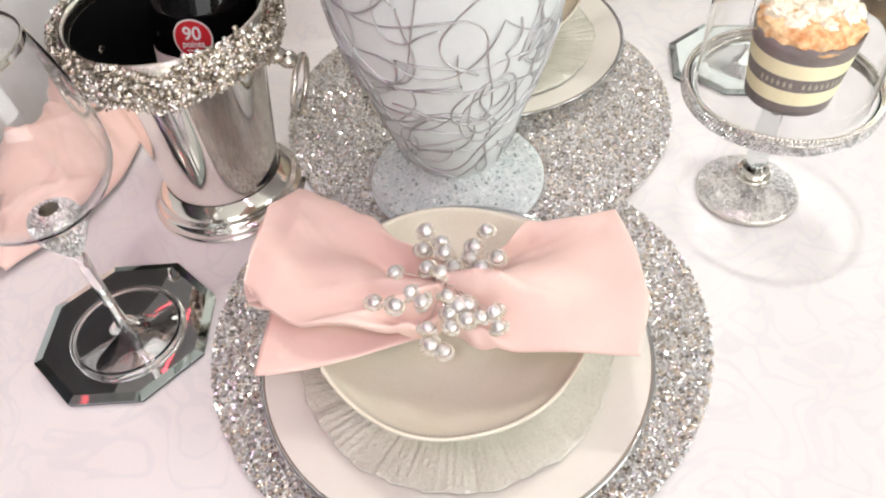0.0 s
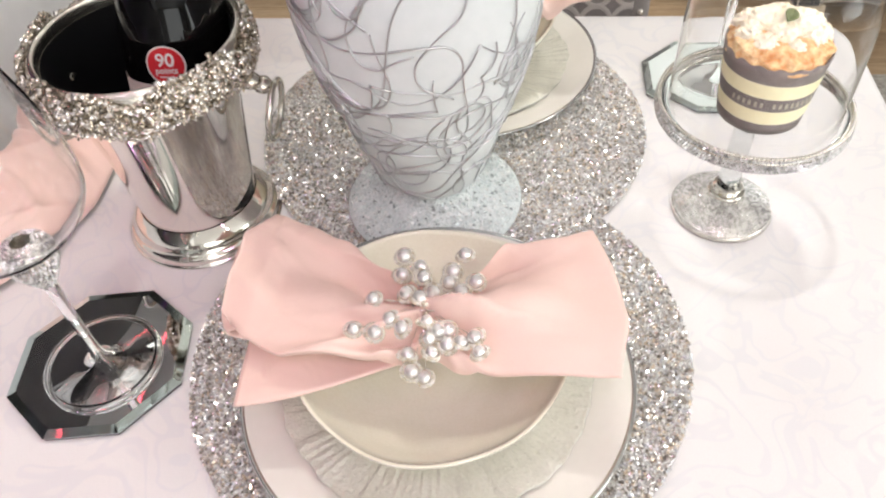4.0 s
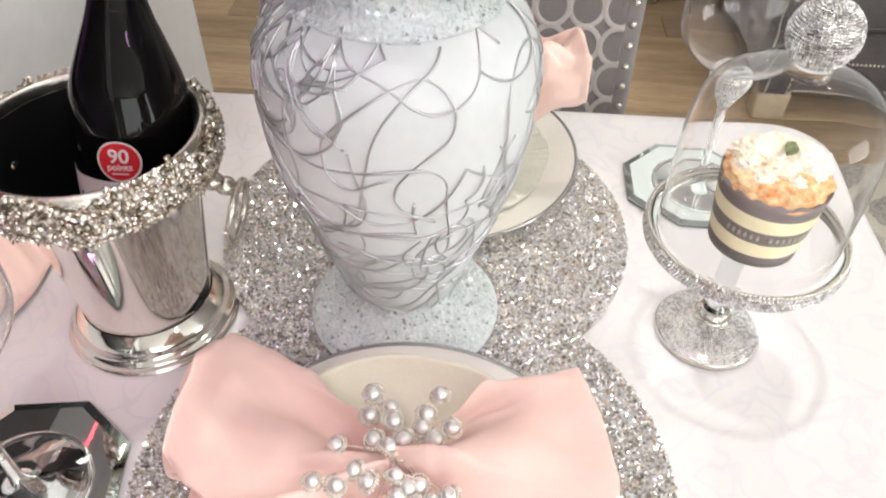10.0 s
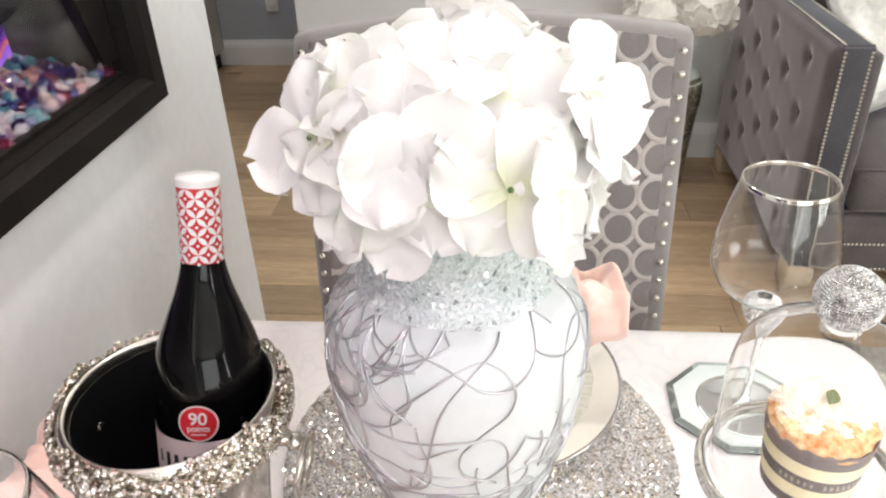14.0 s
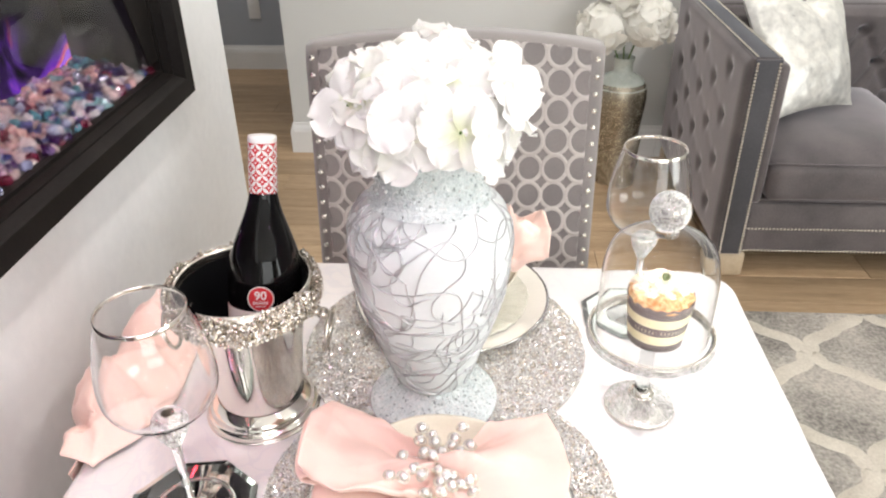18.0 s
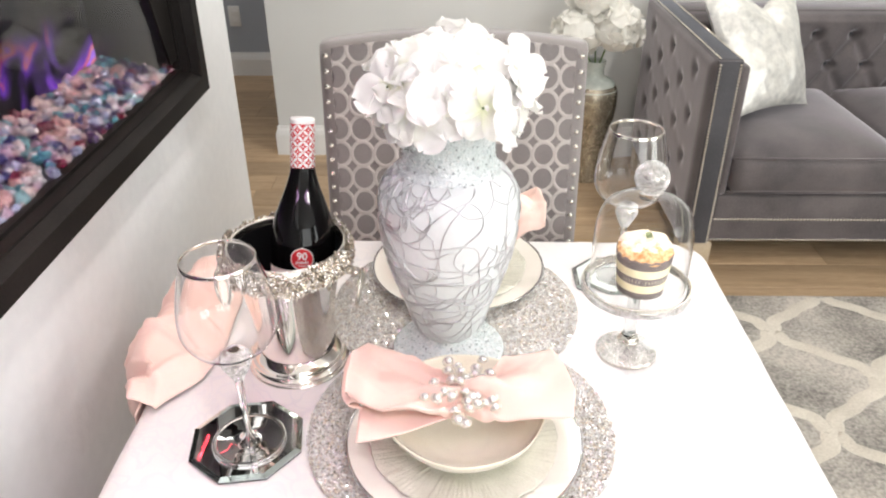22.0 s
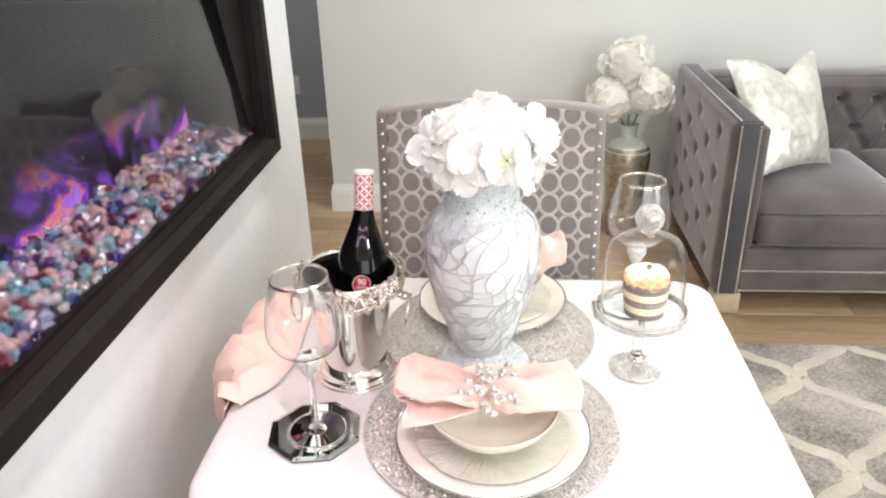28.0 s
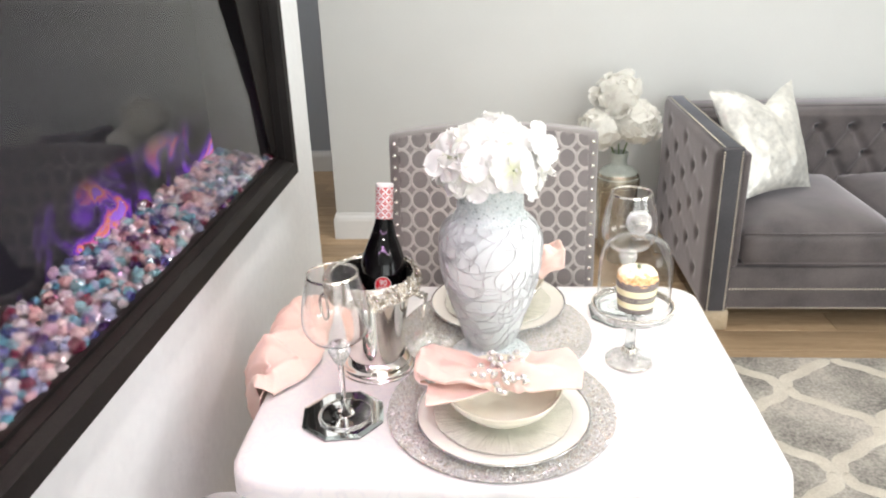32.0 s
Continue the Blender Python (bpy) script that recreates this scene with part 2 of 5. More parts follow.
weave.inputs[6].default_value = (0.72, 0.71, 0.72, 1)
nt.links.new(old, weave.inputs[7])
nt.links.new(weave.outputs[2], pb.inputs["Base Color"])
sheen = node(M_cloth, "ShaderNodeMapRange")
sheen.inputs["To Min"].default_value, sheen.inputs["To Max"].default_value = 0.34, 0.62
nt.links.new(bands.outputs["Color"], sheen.inputs["Value"])
link(M_cloth, sheen, 0, pb, "Roughness")

# ---------- structure ----------
def slab(name, x0, y0, z0, x1, y1, z1, mat, label, bevel=0.0):
    return tagged(part(name, box(x0, y0, z0, x1, y1, z1, bevel), mat, smooth=False), label, name.split("_")[0], kind="structure")


floor = slab("floor", -3.0, -3.6, -0.1, 4.1, 5.1, -0.008, M_plank, "light oak plank floor with dark grain")
slab("ceiling", -3.0, -3.6, 2.6, 4.1, 5.1, 2.7, M_ceiling, "plain white ceiling")
slab("wall_north", -0.835, 2.65, 0, 4.0, 2.77, 2.6, M_wall, "pale grey painted wall behind the sofa")
slab("wall_hall", -3.0, 3.9, 0, 4.0, 4.0, 2.6, M_hall, "blue-grey painted hallway wall")
slab("wall_east", 4.0, -3.6, 0, 4.1, 5.0, 2.6, M_wall, "pale grey painted side wall")
slab("wall_south", -3.0, -3.6, 0, 4.0, -3.5, 2.6, M_wall, "pale grey painted rear wall")
slab("wall_hall_west", -3.0, 1.12, 0, -2.9, 3.9, 2.6, M_hall, "blue-grey painted hallway end wall")
FX = -0.55
# the fireplace wall, open where the firebox sits
FZ0, FZ1, FY0, FY1 = 0.955, 1.50, -1.75, 0.80
wall_w = slab("wall_west", FX - 0.55, -3.5, 0, FX, 1.12, FZ0, M_wall_white, "white textured wall round the electric fireplace")
add("wall_above", join(*[([tuple(v.co) for v in b.verts], [tuple(v.index for v in f.verts) for f in b.faces]) for b in
    (box(FX - 0.55, -3.5, FZ1, FX, 1.12, 2.6), box(FX - 0.55, FY1, FZ0, FX, 1.12, FZ1), box(FX - 0.55, -3.5, FZ0, FX, FY0, FZ1))]), M_wall_white, wall_w, False)


def baseboard(x0, y0, x1, y1, out):
    """A moulded board along a wall; out is the way into the room."""
    d = Vector((x1 - x0, y1 - y0, 0))
    prof = [(0, 0), (0.016, 0), (0.016, 0.10), (0.012, 0.118), (0.006, 0.13), (0.004, 0.142), (0, 0.142)]
    verts = [Vector((x0, y0, z)) + Vector(out) * p for p, z in prof] + [Vector((x1, y1, z)) + Vector(out) * p for p, z in prof]
    n = len(prof)
    faces = [(i, (i + 1) % n, n + (i + 1) % n, n + i) for i in range(n)] + [tuple(range(n))[::-1], tuple(range(n, 2 * n))]
    return tagged(add("baseboard", (verts, faces), M_trim, smooth=False), "white moulded baseboard along the wall", "baseboard", kind="structure")


baseboard(-0.835, 2.65, 4.0, 2.65, (0, -1, 0))
baseboard(-0.835, 2.6365, -0.835, 2.77, (-1, 0, 0))
baseboard(-2.9, 3.9, 4.0, 3.9, (0, -1, 0))

# ---------- table ----------
TZ = 0.755
TX0, TX1, TY0, TY1 = -0.398, 0.411, -0.176, 0.478


def cloth_shape():
    """A tablecloth over a rounded rectangle: flat top, rolled edge, folded skirt."""
    n = 220
    cx, cy, hx, hy, rad = (TX0 + TX1) / 2, (TY0 + TY1) / 2, (TX1 - TX0) / 2, (TY1 - TY0) / 2, 0.062
    loop = []
    for i in range(n):
        a = 2 * math.pi * i / n
        c, s = math.cos(a), math.sin(a)
        k = 1 / max(abs(c) / hx, abs(s) / hy)
        x, y = c * k, s * k
        qx, qy = max(abs(x) - (hx - rad), 0), max(abs(y) - (hy - rad), 0)
        if qx and qy:
            d = math.hypot(qx, qy)
            x = math.copysign(hx - rad + qx / d * rad, x)
            y = math.copysign(hy - rad + qy / d * rad, y)
        loop.append((x, y))
    rows, verts = [(0.0, 0), (0.25, 0), (0.5, 0), (0.7, 0), (0.85, 0), (0.95, 0), (0.985, -0.0005)], []
    drops = [(-0.004, 0.002), (-0.012, 0.005), (-0.03, 0.008), (-0.07, 0.012), (-0.13, 0.018), (-0.2, 0.024), (-0.28, 0.03), (-0.34, 0.034)]
    for k, dz in rows:
        for x, y in loop:
            verts.append((cx + x * k, cy + y * k, dz + 0.0012 * noise.noise((x * k * 9, y * k * 9, 2)) * (0 < k)))
    for dz, out in drops:
        for i, (x, y) in enumerate(loop):
            a = 2 * math.pi * i / n
            corner = (abs(x) / hx) ** 8 * (abs(y) / hy) ** 8
            wave = (math.sin(a * 13) * 0.5 + math.sin(a * 21 + 1) * 0.5) * 0.5 * min(1, -dz / 0.07) * 0.024 + corner * 0.03 * min(1, -dz / 0.1)
            nx, ny = (x / hx) ** 7, (y / hy) ** 7
            d = math.hypot(nx, ny) or 1
            verts.append((cx + x + nx / d * (out * 0.6 + wave), cy + y + ny / d * (out * 0.6 + wave), dz))
    faces = []
    for r in range(len(rows) + len(drops) - 1):
        for i in range(n):
            j = (i + 1) % n
            faces.append((r * n + i, r * n + j, (r + 1) * n + j, (r + 1) * n + i))
    return verts, faces


table = thing("dining_table", 0, 0, 0, "small wooden dining table under a white cloth", "table")
part("tabletop", box(TX0 + 0.026, TY0 + 0.026, TZ - 0.035, TX1 - 0.026, TY1 - 0.026, TZ - 0.004, 0.012), M_plank, table)
for lx in (TX0 + 0.07, TX1 - 0.07):
    for ly in (TY0 + 0.07, TY1 - 0.07):
        part("leg", box(lx - 0.025, ly - 0.025, -0.004, lx + 0.025, ly + 0.025, TZ - 0.034, 0.004), M_plank, table)
cloth = tagged(add("tablecloth", cloth_shape(), M_cloth, at=pose(0, 0, TZ)), "white damask tablecloth draped over the table", "tablecloth")

# ---------- placemats ----------
M_beads = random_ramp(principled("silver_glass_beads", (0.8, 0.78, 0.74), 0.15, 0.70), [(0.95, 0.95, 0.94), (0.92, 0.92, 0.91), (0.58, 0.56, 0.54), (0.88, 0.87, 0.85), (0.60, 0.55, 0.50), (0.88, 0.75, 0.60), (0.76, 0.79, 0.84), (0.34, 0.31, 0.28), (0.96, 0.96, 0.95), (0.72, 0.70, 0.67), (0.82, 0.82, 0.81)])


def bead_carpet(inside, x0, x1, y0, y1, step, size, height):
    """Short glass beads lying at all angles, closely packed."""
    rng = np.random.default_rng(7)
    xs, ys = np.meshgrid(np.arange(x0, x1, step), np.arange(y0, y1, step))
    p = np.stack([xs.ravel(), ys.ravel()], 1)
    p = p + rng.uniform(-0.4, 0.4, p.shape) * step
    p = p[inside(p[:, 0], p[:, 1])]
    n = len(p)
    base = np.array([(x, y, z) for z in (-0.5, 0.5) for x, y in ((-0.5, -0.5), (0.5, -0.5), (0.5, 0.5), (-0.5, 0.5))]) * (size * 1.1, size * 0.85, size * 0.85)
    ax = rng.uniform(-0.75, 0.75, (2, n))
    az = rng.uniform(0, math.pi, n)
    v = np.repeat(base[None], n, 0)
    for a, (i, j) in ((ax[0], (1, 2)), (ax[1], (0, 2)), (az, (0, 1))):
        c, s = np.cos(a)[:, None], np.sin(a)[:, None]
        vi, vj = v[:, :, i].copy(), v[:, :, j].copy()
        v[:, :, i], v[:, :, j] = c * vi - s * vj, s * vi + c * vj
    v[:, :, 0] += p[:, :1]
    v[:, :, 1] += p[:, 1:]
    v[:, :, 2] += height + rng.uniform(-0.0004, 0.0007, n)[:, None]
    f = np.array([(4, 5, 6, 7), (0, 1, 5, 4), (1, 2, 6, 5), (2, 3, 7, 6), (3, 0, 4, 7)])
    f = (f[None] + 8 * np.arange(n)[:, None, None]).reshape(-1, 4)
    return v.reshape(-1, 3).tolist(), [tuple(q) for q in f.tolist()]


M_felt = vary(principled("grey_felt_backing", (0.3, 0.28, 0.26), 0.9), (0.22, 0.20, 0.19), (0.36, 0.33, 0.31), 30, 300, 0.3, 0.001)
MAT_R = 0.184
for cy, cx, tilt in ((0.014, 0.0, 0), (0.272, -0.008, 1)):
    mat_thing = thing("placemat", cx, cy, TZ + 0.0005, "round placemat of glittering silver glass beads", "placemat", "placemats")
    add("backing", lathe([(0, 0.0), (MAT_R - 0.002, 0.0), (MAT_R, 0.0012), (MAT_R - 0.001, 0.0024), (0, 0.0026)], 96), M_felt, mat_thing)
    if tilt:
        beads = bead_carpet(lambda x, y: (x * x + y * y < MAT_R**2) & ((x - 0.008) ** 2 + (y + 0.258) ** 2 > (MAT_R + 0.001) ** 2), -0.19, 0.19, -0.19, 0.19, 0.00162, 0.0018, 0.0032)
    else:
        beads = bead_carpet(lambda x, y: (x * x + y * y < MAT_R**2) & (x * x + y * y > 0.09**2), -0.19, 0.19, -0.19, 0.19, 0.00162, 0.0018, 0.0034)
    tagged(add("bead_layer", beads, M_beads, mat_thing, False), kind="stuff")

# ---------- dishes ----------
M_rim = principled("platinum_rim", (0.62, 0.62, 0.62), 0.15, 1.0)
M_glass_plate = vary(principled("pearl_glass", (0.74, 0.72, 0.64), 0.12, Coat_Weight=0.5), (0.66, 0.655, 0.57), (0.80, 0.79, 0.71), 40, 420, 0.8, 0.002, (0.03, 0.3))
M_bowl = vary(principled("pearl_bowl_glaze", (0.78, 0.73, 0.63), 0.14, Coat_Weight=1.0, Coat_Roughness=0.02), (0.83, 0.80, 0.65), (0.905, 0.88, 0.745), 22, 520, 0.12, 0.0006, (0.04, 0.16))
MATTOP = TZ + 0.005


def dinner_plate(x, y, z):
    t = thing("dinner_plate", x, y, z, "white china dinner plate with a platinum edge line", "plate", "dinner plates")
    prof = smooth_profile([(0, 0.004), (0.085, 0.004), (0.097, 0.008), (0.115, 0.0135), (0.1345, 0.017)], 5)
    under = [(0.1365, 0.0165), (0.134, 0.0145), (0.112, 0.010), (0.092, 0.003), (0.082, 0.0), (0, 0.0)]
    add("dish", lathe(prof + under, 96), M_ceramic, t)
    add("rim_line", lathe([(0.1335, 0.0171), (0.1352, 0.0179), (0.1368, 0.0172), (0.1366, 0.0162)], 96), M_rim, t, label="platinum edge line")
    return t


def glass_plate(x, y, z):
    t = thing("salad_plate", x, y, z, "pearly glass salad plate with radial ridges", "plate", "salad plates")
    wav = lambda a, r, h: (0.006 * math.sin(9 * a + 1) + 0.005 * math.sin(14 * a) + 0.006 * math.sin(31 * a + 2)) * max(0, (r - 0.08) / 0.03)
    n = 420
    verts, faces = [], []
    rs = [0.0, 0.03, 0.05, 0.056, 0.062, 0.07, 0.08, 0.09, 0.1, 0.1065, 0.108, 0.106]
    for i in range(n):
        a = 2 * math.pi * i / n
        for k, r in enumerate(rs):
            base = 0.004 + max(0, r - 0.055) * 0.13
            rid = max(0, min(1, (r - 0.056) / 0.01)) * (1 if k < 10 else 0)
            h = base + rid * 0.0013 * (noise.noise((math.cos(a) * 26, math.sin(a) * 26, r * 14)) + 1.2 * noise.noise((math.cos(a) * 58, math.sin(a) * 58, r * 40)))
            if k == 11:
                h = base - 0.004
            rr = r * (1 + wav(a, r, 0))
            verts.append((rr * math.cos(a), rr * math.sin(a), h))
    m = len(rs)
    for i in range(n):
        j = (i + 1) % n
        for k in range(m - 1):
            faces.append((i * m + k, j * m + k, j * m + k + 1, i * m + k + 1))
    ob = add("dish", (verts, faces), M_glass_plate, t)
    add("foot", lathe([(0.052, 0.0), (0.056, 0.0), (0.0575, 0.004), (0.052, 0.004)], 48), M_glass_plate, t)
    return t


def bowl(x, y, z):
    t = thing("bowl", x, y, z, "pearly cream glass bowl under the folded napkin", "bowl")
    wob = lambda a, r, h: 0.012 * math.sin(3 * a) * (r / 0.09) + 0.006 * math.sin(7 * a + 1) * (r / 0.09)
    inner = smooth_profile([(0, 0.0075), (0.022, 0.0076), (0.032, 0.0092), (0.048, 0.014), (0.068, 0.026), (0.082, 0.040), (0.0905, 0.053)], 5)
    outer = smooth_profile([(0.0925, 0.054), (0.0915, 0.050), (0.084, 0.037), (0.068, 0.021), (0.046, 0.008), (0.03, 0.002), (0.026, 0.0), (0, 0.0)], 5)
    add("dish", lathe(inner + outer, 96, wob), M_bowl, t)
    return t


dinner_plate(0.003, -0.023, MATTOP + 0.0012)
glass_plate(0.003, -0.022, MATTOP + 0.0062)
bowl(0.003, -0.026, MATTOP + 0.0125)
dinner_plate(-0.003, 0.362, MATTOP + 0.0012)
glass_plate(-0.003, 0.362, MATTOP + 0.0062)

# ---------- vase ----------
M_vase = vary(principled("white_glazed_ceramic", (0.8, 0.8, 0.82), 0.30, Specular_IOR_Level=0.35), (0.685, 0.722, 0.722), (0.745, 0.777, 0.777), 5, 120, 0.02, 0.0005)
M_mosaic = vary(principled("crushed_glass_crust", (0.7, 0.75, 0.75), 0.2), (0.62, 0.69, 0.69), (0.84, 0.88, 0.88), 60, 420, 0.9, 0.003, (0.1, 0.5))
M_shard = random_ramp(principled("glass_shards", (0.7, 0.75, 0.75), 0.08, 0.1), [(0.82, 0.87, 0.86), (0.68, 0.75, 0.75), (0.76, 0.82, 0.81), (0.90, 0.93, 0.92), (0.70, 0.77, 0.77), (0.82, 0.86, 0.86), (0.94, 0.96, 0.95), (0.84, 0.88, 0.88), (0.38, 0.43, 0.43)])
M_wire = principled("silver_wire", (0.68, 0.685, 0.70), 0.33, 1.0)
VX, VY, VZ = -0.016, 0.166, MATTOP + 0.0015
body_prof = smooth_profile([(0.034, 0.030), (0.045, 0.045), (0.058, 0.085), (0.0725, 0.130), (0.0825, 0.170), (0.0862, 0.205), (0.0868, 0.228), (0.0828, 0.248), (0.0735, 0.263), (0.0605, 0.273), (0.0535, 0.281), (0.0525, 0.295)], 8)


def vase_radius(z):
    for (r0, z0), (r1, z1) in zip(body_prof, body_prof[1:]):
        if z0 <= z <= z1:
            return r0 + (r1 - r0) * (z - z0) / max(1e-6, z1 - z0)
    return body_prof[-1][0]


vase = thing("vase", VX, VY, VZ, "white ceramic vase wrapped in silver wire scrolls on a crusted foot", "vase")
add("body", lathe(body_prof, 96), M_vase, vase)
foot_prof = smooth_profile([(0.0, 0.0), (0.0705, 0.0), (0.0725, 0.004), (0.069, 0.0085), (0.055, 0.014), (0.040, 0.022), (0.034, 0.031), (0.036, 0.037)], 4)
neck_prof = smooth_profile([(0.0640, 0.2722), (0.0596, 0.2762), (0.0556, 0.283), (0.0545, 0.298), (0.0548, 0.320), (0.0568, 0.333), (0.0558, 0.337), (0.049, 0.333), (0.047, 0.30), (0.044, 0.20), (0, 0.19)], 4)
add("foot", lathe(foot_prof, 72), M_mosaic, vase, label="crushed glass crusted foot")
neck = add("neck", lathe(neck_prof, 72), M_mosaic, vase, label="crushed glass crusted neck")


def shards(profile, lo, hi, count, size, seed):
    """Small tilted splinters of glass set on a turned surface."""
    rng = random.Random(seed)
    verts, faces = [], []
    runs = [(profile[i], profile[i + 1]) for i in range(len(profile) - 1) if lo <= profile[i][1] <= hi and lo <= profile[i + 1][1] <= hi and profile[i][0] > 0.03]
    weights = [math.dist(a, b) * (a[0] + b[0]) for a, b in runs]
    for _ in range(count):
        (a, b), = rng.choices(runs, weights)
        t, an = rng.random(), rng.uniform(0, 2 * math.pi)
        r, z = a[0] + (b[0] - a[0]) * t, a[1] + (b[1] - a[1]) * t
        n2 = Vector((b[1] - a[1], -(b[0] - a[0])))
        n2.normalize()
        if n2.x < 0 and n2.y < 0:
            n2 = -n2
        nrm = Vector((n2.x * math.cos(an), n2.x * math.sin(an), n2.y))
        nrm = (nrm + Vector((rng.uniform(-0.5, 0.5), rng.uniform(-0.5, 0.5), rng.uniform(-0.5, 0.5)))).normalized()
        u = nrm.orthogonal().normalized()
        u.rotate(Matrix.Rotation(rng.uniform(0, 6.3), 3, nrm))
        w = nrm.cross(u)
        s = size * rng.uniform(0.5, 1.4)
        p = Vector((r * math.cos(an), r * math.sin(an), z))
        k = len(verts)
        verts += [p + u * s * 0.6 + nrm * s * 0.3, p - u * s * 0.5 + w * s * 0.5 + nrm * s * 0.3, p - u * s * 0.45 - w * s * 0.5 + nrm * s * 0.3, p - nrm * s * 0.5]
        faces += [(k, k + 1, k + 2), (k, k + 3, k + 1), (k + 1, k + 3, k + 2), (k + 2, k + 3, k)]
    return verts, faces


tagged(add("glass_crust", shards(foot_prof, 0.003, 0.03, 2200, 0.0028, 3), M_shard, vase, False), kind="stuff")
tagged(add("glass_crust", shards(neck_prof, 0.2705, 0.336, 2200, 0.0028, 4), M_shard, vase, False), kind="stuff")
wr = random.Random(21)
for n in range(60):
    an, z = (n % 10 + wr.random()) * 2 * math.pi / 10, 0.043 + 0.222 * ((n // 10 + wr.random()) / 6) ** 0.78
    home, heading, curl, path = z, wr.uniform(0, 2 * math.pi), wr.uniform(-70, 70), []
    for i in range(int(wr.uniform(0.26, 0.42) / 0.0035)):
        r = vase_radius(z) + 0.0010 + 0.0008 * math.sin(i * 0.31 + n)
        path.append((r * math.cos(an), r * math.sin(an), z))
        if i % 8 == 0:
            curl = 0.42 * curl + wr.uniform(-54, 54)
            if wr.random() < 0.11:
                heading += wr.choice((-1.9, 1.9))
        heading += curl * 0.0035 - 0.9 * math.cos(heading) * (z - home)
        if z > 0.270 and math.sin(heading) > 0 or z < 0.042 and math.sin(heading) < 0:
            heading = -heading
        an += 0.0035 * math.cos(heading) / r
        z = min(0.276, max(0.037, z + 0.0035 * math.sin(heading)))
    add("wire", tube(path, 0.00070, 6), M_wire, vase)

# ---------- ice bucket and bottle ----------
BX, BY = -0.220, 0.146
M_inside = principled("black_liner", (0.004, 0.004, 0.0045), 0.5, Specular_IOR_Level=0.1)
M_diamante = random_ramp(principled("silver_crystal_trim", (0.8, 0.78, 0.72), 0.24, 1.0), [(0.84, 0.80, 0.73), (0.48, 0.43, 0.35), (0.68, 0.63, 0.54), (0.95, 0.94, 0.91), (0.36, 0.31, 0.24), (0.66, 0.60, 0.51), (0.90, 0.88, 0.84)])
bucket = thing("ice_bucket", BX, BY, TZ + 0.0005, "polished silver wine bucket with a jewelled floral rim", "ice bucket")
bucket.scale = (1.07, 1.07, 0.965)
add("body", lathe(smooth_profile([(0.0455, 0.020), (0.0465, 0.03), (0.050, 0.08), (0.055, 0.12), (0.0625, 0.160), (0.066, 0.176)], 6) + [(0.0665, 0.180), (0.0645, 0.181)], 96), M_silver, bucket)
add("foot", lathe(smooth_profile([(0.0, 0.0), (0.0580, 0.0), (0.0605, 0.003), (0.0602, 0.0075), (0.0575, 0.0105), (0.0562, 0.013), (0.0545, 0.0185), (0.0505, 0.0240), (0.047, 0.028)], 4), 96), M_silver, bucket)
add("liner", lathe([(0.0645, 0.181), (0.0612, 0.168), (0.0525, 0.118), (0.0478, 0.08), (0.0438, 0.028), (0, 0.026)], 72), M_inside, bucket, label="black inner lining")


def jewel_band(r0, z0, z1, count, seed):
    """Small crystals, petals and leaves heaped in a band round a rim."""
    rng = random.Random(seed)
    parts_ = []
    for n in range(count):
        a = rng.uniform(0, 2 * math.pi)
        z = rng.uniform(z0, z1) + 0.004 * math.sin(a * 5 + seed) + 0.003 * math.sin(a * 11)
        mid = 1 - abs((z - (z0 + z1) / 2) / ((z1 - z0) / 2 + 0.006)) ** 2
        r = r0 + max(0, mid) * 0.008 + rng.uniform(-0.001, 0.0015)
        m = Matrix.Translation((r * math.cos(a), r * math.sin(a), z)) @ Euler((rng.uniform(0, 6), rng.uniform(0, 6), rng.uniform(0, 6))).to_matrix().to_4x4()
        kind = rng.random()
        if kind < 0.74:
            parts_.append(moved(ball(rng.uniform(0.0012, 0.0024), 8, 6), m))
        elif kind < 0.92:
            for k in range(5):
                c = 2 * math.pi * k / 5
                out = Matrix.Rotation(c, 4, "Z")
                v = [(0.0008, 0, 0.0006), (0.0028, 0.0011, 0.0013), (0.0040, 0, 0.0008), (0.0028, -0.0011, 0.0013), (0.0024, 0, 0.0)]
                parts_.append(moved((v, [(0, 1, 2, 3), (0, 4, 1), (1, 4, 2), (2, 4, 3), (3, 4, 0)]), Matrix.Translation((r * math.cos(a), r * math.sin(a), z)) @ Matrix.Rotation(a, 4, "Z") @ Matrix.Rotation(math.pi / 2 + rng.uniform(-0.5, 0.3), 4, "Y") @ out))
        else:
            v = [(0, 0, 0), (0.003, 0.0016, 0.001), (0.0062, 0, 0.0004), (0.003, -0.0016, 0.001), (0.003, 0, -0.0006)]
            lean = Matrix.Rotation(a, 4, "Z") @ Matrix.Rotation(math.pi / 2 + rng.uniform(-0.3, 0.3), 4, "Y") @ Matrix.Rotation(rng.uniform(0, 6.3), 4, "Z")
            parts_.append(moved((v, [(0, 1, 2), (0, 2, 3), (0, 4, 1), (1, 4, 2), (2, 4, 3), (3, 4, 0)]), Matrix.Translation((r * math.cos(a), r * math.sin(a), z)) @ lean))
    return join(*parts_)


